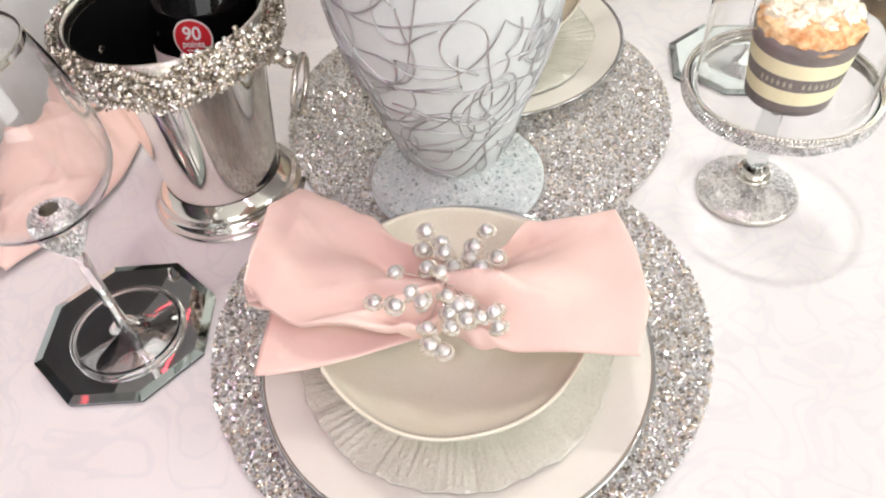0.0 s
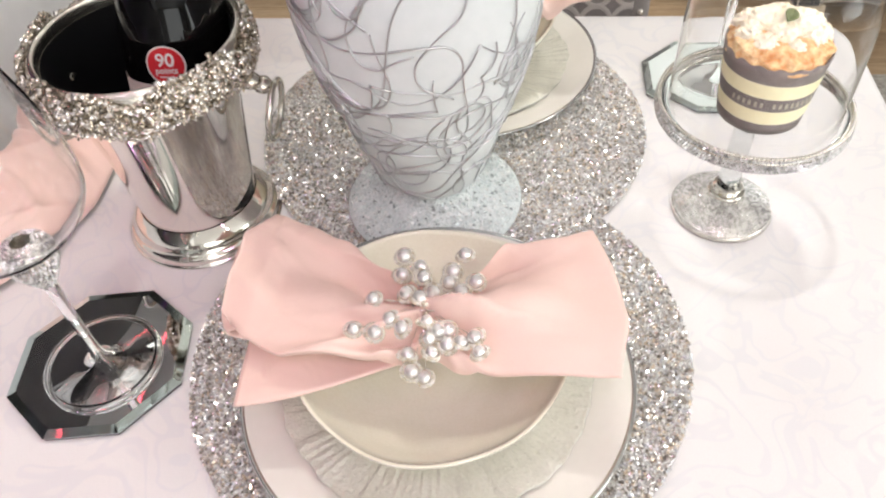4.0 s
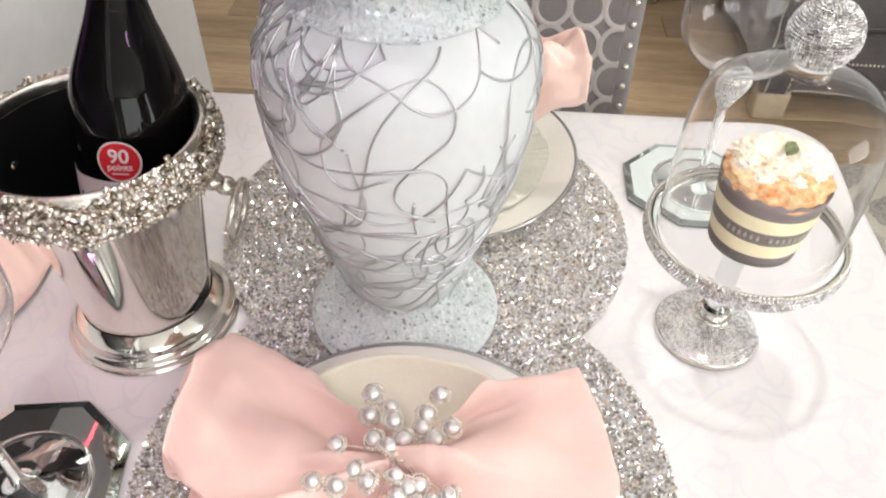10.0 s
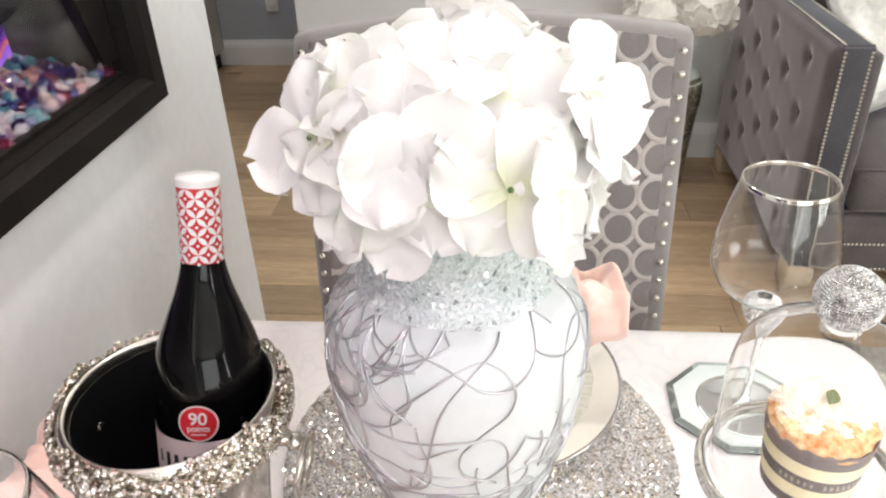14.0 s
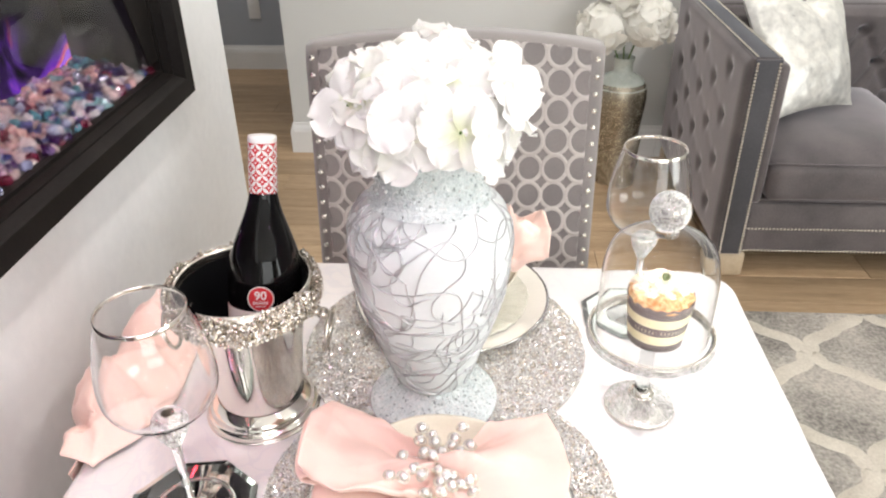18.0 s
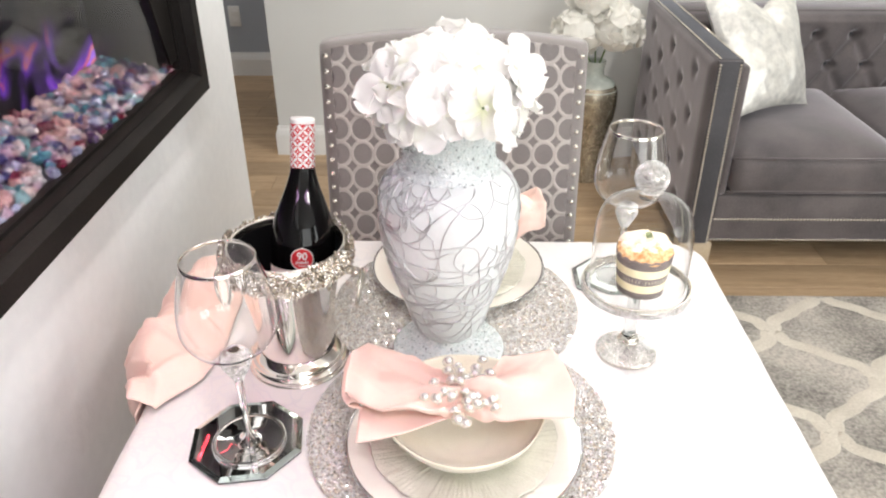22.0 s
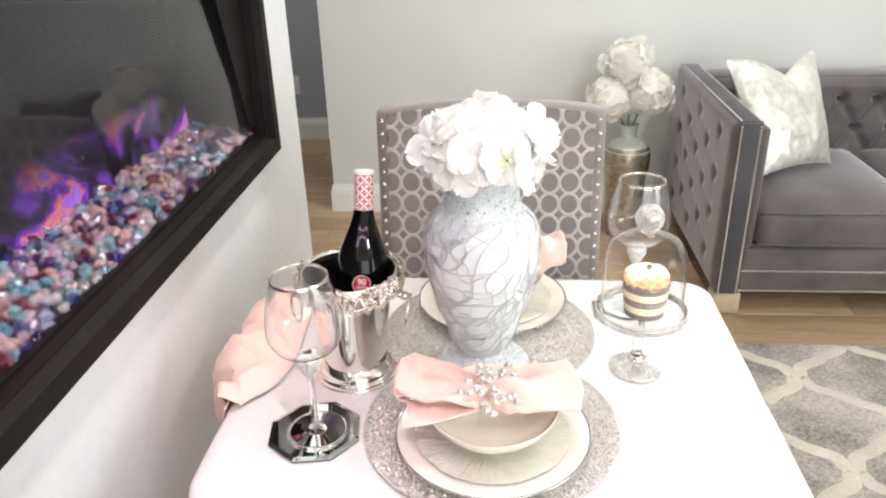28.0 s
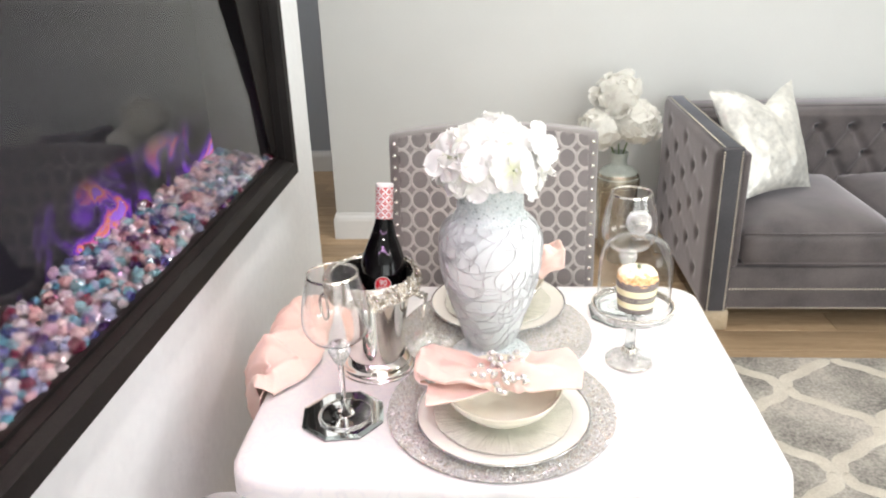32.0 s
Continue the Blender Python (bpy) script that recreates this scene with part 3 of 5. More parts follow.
rim = add("rim", lathe(smooth_profile([(0.0645, 0.1795), (0.0655, 0.188), (0.069, 0.190), (0.073, 0.182), (0.074, 0.172), (0.071, 0.163), (0.0655, 0.160)], 3), 72), M_silver_soft, bucket)
tagged(add("jewel_crust", jewel_band(0.0695, 0.157, 0.191, 2900, 5), M_diamante, bucket, False), "jewelled flowers and leaves", kind="stuff")
for side in (0, 1):
    base = Matrix.Rotation(math.pi * side, 4, "Z")
    add("handle_mount", moved(join(tube([(0.058, 0, 0.150), (0.066, 0, 0.150), (0.072, 0, 0.148), (0.078, 0, 0.146)], 0.0055, 10, taper=lambda t: 0.8 + 0.5 * math.sin(t * 3.1)), moved(ball(0.007, 12, 8), Matrix.Translation((0.079, 0, 0.1445)))), base), M_silver_soft, bucket)
    ring = [(0.083 + 0.004 * math.cos(c), 0.020 * math.sin(c), 0.120 + 0.0245 * math.cos(c)) for c in (2 * math.pi * k / 40 for k in range(40))]
    add("handle_ring", moved(tube(ring, 0.0024, 8, True), base), M_silver_soft, bucket)

bottle = thing("wine_bottle", -0.211, 0.142, TZ + 0.0285, "dark wine bottle with red and white capsule in the bucket", "bottle", rx=-14.5, ry=2.5)
bottle_prof = smooth_profile([(0.0395, 0.0), (0.041, 0.004), (0.041, 0.06), (0.041, 0.135), (0.0405, 0.150), (0.037, 0.172), (0.029, 0.195), (0.0205, 0.218), (0.0155, 0.238), (0.0142, 0.258), (0.0142, 0.298)], 6)
add("body", lathe([(0, 0)] + bottle_prof + [(0.0, 0.299)], 64), M_dark_glass, bottle)


def at_bottle(z):
    return next((a[0] + (b[0] - a[0]) * (z - a[1]) / (b[1] - a[1]) for a, b in zip(bottle_prof, bottle_prof[1:]) if a[1] <= z < b[1]), 0.0142)


def wrap(x, z, lift):
    """A point x round the bottle's front and z up it."""
    r = at_bottle(z) + lift
    a = -math.pi / 2 + x / r
    return (r * math.cos(a), r * math.sin(a), z)


M_paper = vary(principled("label_paper", (0.75, 0.68, 0.64), 0.6), (0.74, 0.68, 0.64), (0.78, 0.72, 0.68), 20, 400, 0.05, 0.0003)
M_red = principled("red_print", (0.62, 0.02, 0.03), 0.35)
M_white = principled("white_print", (0.85, 0.83, 0.82), 0.4)
M_ink = principled("black_ink", (0.02, 0.02, 0.02), 0.5)
add("label", grid(30, 10, lambda u, v: wrap((u - 0.5) * 0.105, 0.030 + v * 0.085, 0.0004)), M_paper, bottle, label="pale paper front label")
for k, (w, h, x, z) in enumerate(((0.003, 0.010, -0.030, 0.0915), (0.004, 0.011, -0.021, 0.0915), (0.004, 0.011, -0.013, 0.0915), (0.0035, 0.011, -0.005, 0.0915))):
    add("print_bar", grid(3, 3, lambda u, v: wrap(x + (u - 0.5) * w, z + v * h, 0.0007)), M_ink, bottle)
capsule = add("capsule", lathe([(0.0142, 0.2375), (0.0152, 0.2385), (0.0152, 0.295), (0.0148, 0.2995), (0.0, 0.3005)], 48), M_red, bottle, label="red capsule with white lattice print")
add("capsule_top", lathe([(0.0153, 0.2945), (0.0155, 0.2985), (0.0148, 0.3015), (0, 0.3018)], 40), M_white, bottle)


def capsule_print():
    """White leaves crossing in a lattice, with dots in the gaps, round the capsule."""
    shapes, r, cols = [], 0.0154, 7
    p = 2 * math.pi * r / cols

    def spot(x, z):
        return (r * math.cos(x / r), r * math.sin(x / r), z)

    for i in range(cols):
        for j in range(4):
            x0, z0 = i * p, 0.2405 + j * 0.0134
            mid = Vector((x0 + p / 2, z0 + 0.0067))
            for ex, ez in ((0, 0), (1, 0), (0, 1), (1, 1)):
                a, b = Vector((x0 + ex * p, z0 + ez * 0.0134)), mid
                side = Vector((-(b - a).y, (b - a).x)).normalized()
                ring = [a + (b - a) * t + side * 0.0019 * math.sin(math.pi * t) for t in (k / 8 for k in range(9))]
                ring += [a + (b - a) * t - side * 0.0019 * math.sin(math.pi * t) for t in (k / 8 for k in range(7, 0, -1))]
                shapes.append(([spot(*q) for q in ring], [(k, k + 1, 15 - k, (16 - k) % 16) for k in range(0, 8)]))
            for dx, dz in ((0.5, 0.0), (0.0, 0.5)):
                c = [(x0 + dx * p + 0.0012 * math.cos(q), z0 + dz * 0.0134 + 0.0012 * math.sin(q)) for q in (2 * math.pi * k / 8 for k in range(8))]
                shapes.append(([spot(*q) for q in c], [tuple(range(8))]))
    return join(*shapes)


add("lattice_print", capsule_print(), M_white, capsule, False, label="white lattice print")


def disc_on_bottle(name, x, z, r0, r1, lift, mat, parent, rings=4):
    verts, faces, seg = [], [], 40
    for k in range(rings + 1):
        rr = r0 + (r1 - r0) * k / rings
        verts += [wrap(x + rr * math.cos(2 * math.pi * i / seg), z + rr * math.sin(2 * math.pi * i / seg), lift) for i in range(seg)]
    for k in range(rings):
        faces += [(k * seg + i, k * seg + (i + 1) % seg, (k + 1) * seg + (i + 1) % seg, (k + 1) * seg + i) for i in range(seg)]
    return add(name, (verts, faces), mat, parent)


def lettering(text, size, x, z, lift, mat, parent):
    curve = bpy.data.curves.new("lettering", "FONT")
    curve.body, curve.size, curve.align_x, curve.align_y = text, size, "CENTER", "CENTER"
    curve.offset = size * 0.02
    tmp = bpy.data.objects.new("lettering", curve)
    scene.collection.objects.link(tmp)
    me = bpy.data.meshes.new_from_object(tmp.evaluated_get(bpy.context.evaluated_depsgraph_get()))
    bpy.data.objects.remove(tmp)
    for v in me.vertices:
        v.co = wrap(x + v.co.x, z + v.co.y, lift)
    me.materials.clear()
    me.materials.append(mat)
    return piece("lettering", me, parent)


badge = disc_on_bottle("badge", 0.006, 0.130, 0.0, 0.0140, 0.0006, M_red, bottle)
tagged(badge, "round red award sticker")
disc_on_bottle("badge_border", 0.006, 0.130, 0.0132, 0.0145, 0.0009, M_paper, badge, 1)
lettering("90", 0.0135, 0.006, 0.1335, 0.0010, M_white, badge)
lettering("points", 0.0066, 0.006, 0.1260, 0.0010, M_white, badge)
add("print_bar", grid(8, 2, lambda u, v: wrap(0.006 + (u - 0.5) * 0.011, 0.1210 + v * 0.0009, 0.0010)), M_white, badge)

# ---------- coasters and wine glasses ----------
M_edge = principled("bevelled_mirror_edge", (0.62, 0.70, 0.69), 0.04, 1.0)
M_backing = principled("black_backing", (0.02, 0.02, 0.02), 0.5)


def octagon(r, z, turn):
    return [(r * math.cos(radians(turn + 45 * k)), r * math.sin(radians(turn + 45 * k)), z) for k in range(8)]


def coaster(x, y, turn, face=M_mirror):
    t = thing("coaster", x, y, TZ + 0.0005, "octagonal mirror glass coaster with slanted edges", "coaster", "coasters")
    add("backing", (octagon(0.0685, 0.0, turn) + octagon(0.069, 0.0022, turn), [(k, (k + 1) % 8, 8 + (k + 1) % 8, 8 + k) for k in range(8)] + [tuple(range(8))[::-1]]), M_backing, t, False)
    add("bevel", (octagon(0.069, 0.0022, turn) + octagon(0.0695, 0.004, turn) + octagon(0.0625, 0.0058, turn), [(8 * j + k, 8 * j + (k + 1) % 8, 8 * j + 8 + (k + 1) % 8, 8 * j + 8 + k) for j in (0, 1) for k in range(8)]), M_edge, t, False)
    add("mirror", (octagon(0.0625, 0.0058, turn), [tuple(range(8))]), face, t, False)
    return t


coaster(-0.253, -0.014, 31)
M_mint = principled("pale_mint_glass", (0.78, 0.86, 0.835), 0.08, 0.25)
coaster(0.247, 0.350, 22, M_mint)["label"] = "octagonal pale mint glass coaster with slanted edges"
M_gem = random_ramp(principled("crystal_studs", (0.85, 0.85, 0.85), 0.24, 0.62), [(0.86, 0.86, 0.85), (0.52, 0.52, 0.52), (0.74, 0.74, 0.73), (0.42, 0.42, 0.42), (0.98, 0.98, 0.97), (0.64, 0.63, 0.61), (0.94, 0.94, 0.93)])


def gem_cover(profile, step, size, skip=0.002):
    """Rows of faceted studs over a turned surface."""
    out = []
    rng = random.Random(8)
    for (r0, z0), (r1, z1) in zip(profile, profile[1:]):
        n = max(1, round(math.dist((r0, z0), (r1, z1)) / step))
        for k in range(n):
            r, z = r0 + (r1 - r0) * (k + 0.5) / n, z0 + (z1 - z0) * (k + 0.5) / n
            if r < skip:
                continue
            nrm = Vector((z1 - z0, -(r1 - r0))).normalized()
            m = max(3, int(2 * math.pi * r / step))
            for i in range(m):
                a = 2 * math.pi * (i + 0.5 * (k % 2)) / m
                d = Vector((nrm.x * math.cos(a), nrm.x * math.sin(a), nrm.y))
                p = Vector((r * math.cos(a), r * math.sin(a), z))
                d = (d + Vector((rng.uniform(-0.3, 0.3), rng.uniform(-0.3, 0.3), rng.uniform(-0.3, 0.3)))).normalized()
                u = d.orthogonal().normalized()
                w = d.cross(u)
                ring = [p + (u * math.cos(q) + w * math.sin(q)) * size for q in (0.4, 1.97, 3.54, 5.11)]
                crown = [p + d * size * 0.7 + (u * math.cos(q) + w * math.sin(q)) * size * 0.5 for q in (0.4, 1.97, 3.54, 5.11)]
                out.append((ring + crown, [(j, (j + 1) % 4, 4 + (j + 1) % 4, 4 + j) for j in range(4)] + [(4, 5, 6, 7)]))
    return join(*out)


def wine_glass(x, y):
    t = thing("wine_glass", x, y, TZ + 0.0068, "clear balloon wine glass with crystal-studded stem and silver rim", "wine glass", "wine glasses")
    outer = smooth_profile([(0.004, 0.134), (0.022, 0.1355), (0.039, 0.143), (0.0498, 0.1585), (0.0525, 0.174), (0.0508, 0.196), (0.0452, 0.224), (0.0382, 0.250)], 6)
    inner = [(max(0, r - 0.0012), z + 0.0012 * (1 - min(1, (z - 0.134) / 0.02))) for r, z in outer[::-1]]
    g = add("bowl", lathe([(0, 0.134)] + outer + [(0.0375, 0.2506)] + inner + [(0, 0.1353)], 64), M_glass, t)
    g.visible_shadow = False
    add("rim_line", lathe([(0.0391, 0.2470), (0.0387, 0.2502), (0.0379, 0.2514), (0.0370, 0.2502), (0.0376, 0.2470)], 64), M_silver, t, label="silver rim line")
    bulb = smooth_profile([(0.0045, 0.094), (0.0080, 0.100), (0.0145, 0.113), (0.0165, 0.121), (0.0138, 0.129), (0.0065, 0.1332)], 3)
    add("stud_core", lathe(bulb, 24), M_silver_soft, t)
    add("stem_studs", gem_cover(bulb, 0.0031, 0.0017), M_gem, t, False, label="crystal studs round the stem")
    s = add("stem", lathe(smooth_profile([(0.0, 0.094), (0.0045, 0.0935), (0.0042, 0.065), (0.004, 0.03), (0.0055, 0.012), (0.012, 0.005), (0.026, 0.0034), (0.039, 0.0026)], 5) + [(0.0412, 0.0034), (0.0428, 0.0028), (0.0430, 0.0012), (0.0418, 0.0), (0, 0.0)], 48), M_glass, t)
    s.visible_shadow = False
    return t


wine_glass(-0.249, -0.018)
wine_glass(0.250, 0.346)

# ---------- cake stand, dome and muffin ----------
SX, SY = 0.230, 0.165
M_stem_glass = principled("grey_tinted_glass", (0.80, 0.83, 0.83), 0.0, Transmission_Weight=1.0, IOR=1.5)
stand = thing("cake_stand", SX, SY, TZ + 0.0005, "glass cake stand with crystal foot and beaded plate edge", "cake stand")
foot_cone = [(0.0405, 0.003), (0.040, 0.0055), (0.026, 0.0125), (0.0125, 0.019)]
add("foot", lathe([(0, 0.0), (0.041, 0.0), (0.0415, 0.003)] + foot_cone[1:] + [(0, 0.020)], 48), M_silver_soft, stand)
add("foot_studs", gem_cover(foot_cone, 0.0019, 0.0011), M_gem, stand, False, label="crystal studs on the foot")
add("collar", lathe(smooth_profile([(0.010, 0.019), (0.0145, 0.0205), (0.0145, 0.0235), (0.0105, 0.025), (0.0125, 0.0275), (0.009, 0.030)], 3), 32), M_silver, stand)
st = add("stem", lathe([(0, 0.027), (0.0095, 0.0285), (0.0088, 0.045), (0.0088, 0.085), (0.011, 0.099), (0.016, 0.1045), (0, 0.105)], 32), M_stem_glass, stand)
pl = add("plate", lathe([(0, 0.1045), (0.060, 0.1045), (0.0668, 0.106), (0.0680, 0.110), (0.066, 0.112), (0.060, 0.1095), (0, 0.109)], 72), M_thin_glass, stand)
st.visible_shadow = pl.visible_shadow = False
band = [(0.0690, 0.1020), (0.0704, 0.1060), (0.0704, 0.1105), (0.0690, 0.1140)]
add("plate_edge", lathe([(0.0668, 0.1020)] + band + [(0.0668, 0.1140)], 72), M_silver_soft, stand)
add("edge_studs", gem_cover(band, 0.0027, 0.0016), M_gem, stand, False, label="crystal studs round the plate edge")
pearl_edge = join(*[moved(ball(0.0016, 6, 5), Matrix.Translation((0.0690 * math.cos(a), 0.0690 * math.sin(a), 0.1150))) for a in (2 * math.pi * k / 150 for k in range(150))])
tagged(add("bead_edge", pearl_edge, M_silver, stand), kind="stuff")
dome = thing("cake_dome", SX, SY, TZ + 0.1125, "clear glass dome with a crystal ball knob over the muffin", "cake dome")
do = smooth_profile([(0.0618, 0.0), (0.0618, 0.03), (0.0616, 0.062), (0.0602, 0.086), (0.0545, 0.107), (0.0415, 0.1195), (0.018, 0.1255), (0.0, 0.1265)], 6)
dm = add("bell", lathe(do + [(max(0, r - 0.0009), z - 0.0008 * (z > 0.05)) for r, z in do[::-1]], 72), M_thin_glass, dome)
dm.visible_shadow = False
add("knob_neck", lathe([(0.012, 0.1245), (0.0125, 0.128), (0.009, 0.132), (0, 0.1325)], 24), M_glass, dome)
globe = [(0.0205 * math.sin(math.pi * k / 16), 0.1515 - 0.0205 * math.cos(math.pi * k / 16)) for k in range(1, 17)]
add("knob", moved(ball(0.0200, 24, 16), Matrix.Translation((0, 0, 0.1515))), M_silver_soft, dome)
add("knob_studs", gem_cover(globe, 0.0019, 0.0011, 0.0005), M_gem, dome, False, label="crystal studs over the knob")

M_wrap = vary(principled("muffin_paper_cream", (0.78, 0.72, 0.45), 0.6), (0.74, 0.68, 0.42), (0.80, 0.75, 0.50), 40, 300, 0.1, 0.0005)
M_wrap_dark = vary(principled("muffin_paper_grey", (0.17, 0.14, 0.13), 0.6), (0.15, 0.125, 0.115), (0.20, 0.17, 0.155), 40, 300, 0.1, 0.0005)
M_wrap_print = principled("pale_print", (0.40, 0.36, 0.28), 0.6)
M_crumb = vary(principled("baked_crumb", (0.7, 0.45, 0.16), 0.6), (0.56, 0.22, 0.06), (0.86, 0.68, 0.38), 55, 220, 0.7, 0.003)
M_cream_top = vary(principled("cream_topping", (0.85, 0.79, 0.6), 0.5), (0.78, 0.68, 0.45), (0.90, 0.86, 0.74), 70, 300, 0.4, 0.002)
M_leaf = vary(principled("mint_leaf", (0.14, 0.17, 0.06), 0.5), (0.11, 0.14, 0.05), (0.20, 0.23, 0.10), 300, 900, 0.3, 0.001)
muffin = thing("muffin", SX + 0.003, SY - 0.006, TZ + 0.1105, "golden muffin with cream topping in a striped paper cup", "muffin")
muffin.scale = (0.95, 0.95, 0.95)
cup = lambda z: 0.0315 + 0.0065 * z / 0.062
for k, (z0, z1, mt) in enumerate(((0.0, 0.010, M_wrap_dark), (0.010, 0.0225, M_wrap), (0.0225, 0.034, M_wrap_dark), (0.034, 0.0465, M_wrap), (0.0465, 0.060, M_wrap_dark))):
    p = [(cup(z0), z0), (cup((z0 + z1) / 2), (z0 + z1) / 2), (cup(z1), z1)]
    if k == 4:
        verts, faces = lathe(p + [(cup(z1) - 0.0012, z1), (cup(z0) - 0.0012, z0)], 96)
        verts = [(x, y, z + (0.0010 * math.sin(17 * math.atan2(y, x)) if z > 0.055 else 0)) for x, y, z in verts]
        add("paper_cup", (verts, faces), mt, muffin)
    else:
        add("paper_stripe", lathe((([(0, 0)] if k == 0 else []) + p), 64), mt, muffin)
for k in range(15):
    a0 = -2.55 + k * 0.125
    if k == 6:
        continue
    add("print_bar", grid(3, 3, lambda u, v: ((cup(0.028) + 0.0004) * math.cos(a0 + u * 0.055), (cup(0.028) + 0.0004) * math.sin(a0 + u * 0.055), 0.0262 + v * 0.0040)), M_wrap_print, muffin, label="pale printed bar")


def crumb_top(r0, h, z0, seed, rough):
    bm = bmesh.new()
    bmesh.ops.create_icosphere(bm, subdivisions=5, radius=1.0)
    for v in bm.verts:
        d = v.co.normalized()
        k = 1 + rough * (noise.noise(d * 3.1 + Vector((seed, 0, 0))) * 0.6 + noise.noise(d * 7.3 + Vector((0, seed, 0))) * 0.35 + noise.noise(d * 17) * 0.12)
        v.co = (d.x * r0 * k, d.y * r0 * k, z0 + d.z * h * k)
    return bm


part("cake", crumb_top(0.0362, 0.0160, 0.0590, 4, 0.16), M_crumb, muffin)
for k, (dx, dy, r, dz) in enumerate(((-0.010, 0.010, 0.018, 0.0690), (0.011, 0.009, 0.016, 0.0690), (-0.002, -0.004, 0.016, 0.0680), (-0.021, 0.000, 0.011, 0.0660), (0.021, 0.012, 0.011, 0.0670), (0.004, 0.023, 0.011, 0.0665), (-0.014, -0.015, 0.010, 0.0655), (0.017, -0.009, 0.011, 0.0660), (-0.023, 0.016, 0.009, 0.0640), (0.004, -0.020, 0.008, 0.0640), (0.027, 0.000, 0.008, 0.0640))):
    part("cream", crumb_top(r, 0.0100, dz, 9 + k, 0.34), M_cream_top, muffin, at=pose(dx, dy, 0), label="pale cream topping")
leafgrid = grid(9, 7, lambda u, v: ((u - 0.5) * 0.014, (v - 0.5) * 0.010 * math.sin(math.pi * min(0.98, max(0.02, u)) ** 0.8), 0.002 * math.sin(math.pi * u) + 0.0016 * abs(v - 0.5) * 2))
solid(add("mint_leaf", leafgrid, M_leaf, muffin, at=pose(0.003, 0.003, 0.0790, 18, -8, 60)), 0.0006)

# ---------- napkins and pearl ring ----------
def run(points, x):
    """Value at x along straight runs between (x, value) pairs."""
    if x <= points[0][0]:
        return points[0][1]
    for (x0, y0), (x1, y1) in zip(points, points[1:]):
        if x <= x1:
            t = (x - x0) / (x1 - x0)
            t = t * t * (3 - 2 * t) * 0.5 + t * 0.5
            return y0 + (y1 - y0) * t
    return points[-1][1]


UPPER = [(-0.128, 0.044), (-0.119, 0.052), (-0.106, 0.050), (-0.085, 0.043), (-0.060, 0.029), (-0.030, 0.004), (-0.004, -0.008), (0.012, -0.012), (0.030, 0.006), (0.051, 0.029), (0.080, 0.037), (0.107, 0.043), (0.118, 0.044)]
LOWER = [(-0.128, -0.040), (-0.110, -0.053), (-0.082, -0.066), (-0.045, -0.063), (-0.013, -0.059), (0.0, -0.052), (0.012, -0.055), (0.022, -0.062), (0.050, -0.065), (0.079, -0.067), (0.118, -0.069)]



def napkin_cloth():
    """A folded cloth gathered at the waist: a flattened sleeve whose folds run into the ring."""
    nx, nv = 120, 120
    verts, faces = [], []
    for i in range(nx):
        s = i / (nx - 1)
        x = -0.128 + 0.246 * s
        yu, yl = run(UPPER, x), run(LOWER, x)
        far = min(1, abs(x - 0.003) / 0.11)
        pinch = 1 - min(1, abs(x - 0.003) / 0.05)
        thick = 0.0030 + 0.0095 * pinch**1.5
        for j in range(nv):
            c = 2 * math.pi * j / nv
            v = -math.cos(c)
            across = math.copysign(abs(v) ** 0.8, v)
            y = (yu + yl) / 2 + (yu - yl) / 2 * across
            top = math.sin(c)
            z = thick * math.copysign(abs(top) ** 0.4, top)
            ridge = math.exp(-((v - 0.10 + 0.10 * far) / 0.30) ** 2)
            fold = 0.009 * ridge * math.sin(math.pi * min(1, far * 1.15)) * (1.1 if x > 0 else 1.0)
            fold += 0.0045 * math.sin(v * 7 + 1.5 * far + (2 if x < 0 else 0)) * math.sin(math.pi * min(1, 0.25 + far * 0.8))
            fold += 0.0035 * math.sin(v * 13 + 4 * far) * (1 - far) * (0.3 + far)
            fold += 0.005 * noise.noise((x * 18, y * 22, 3.0)) * far
            phi = (y + 0.023) / (abs(x - 0.003) + 0.022)
            near = math.exp(-(((abs(x - 0.003) - 0.038) / 0.040) ** 2))
            crease = 1 - abs(math.sin(phi * 3.1 + (0.5 if x > 0 else 1.3)))
            fold += near * (0.020 * crease**1.4 - 0.007) + 0.006 * (1 - abs(math.sin(phi * 5.2 + 0.7))) ** 2.5 * near
            plane = abs(v - 0.25 * math.sin(x * 31)) - 0.35
            fold += 0.010 * far * (0.5 - abs(plane)) * (0.6 if x > 0 else 1.0)
            xe = x
            if x > 0.09:
                xe += (x - 0.09) / 0.028 * run([(-1, 0.000), (-0.29, 0.006), (1, -0.011)], v)
            if x < -0.10:
                xe += (x + 0.10) / 0.028 * run([(-1, -0.006), (-0.8, 0.0), (0.6, 0.0), (1, -0.010)], v)
            verts.append((xe, y, 0.0135 + z + fold * (1 if top > -0.2 else 0.75) + 0.012 * far**1.4))
    for i in range(nx - 1):
        for j in range(nv):
            k = (j + 1) % nv
            faces.append((i * nv + j, i * nv + k, (i + 1) * nv + k, (i + 1) * nv + j))
    for end in (0, (nx - 1) * nv):
        for j in range(1, nv // 2):
            q = (end + j, end + j + 1, end + nv - j - 1, end + nv - j) if j < nv // 2 - 1 else (end + j, end + j + 1, end + nv - j)
            faces.append(q)
    return verts, faces


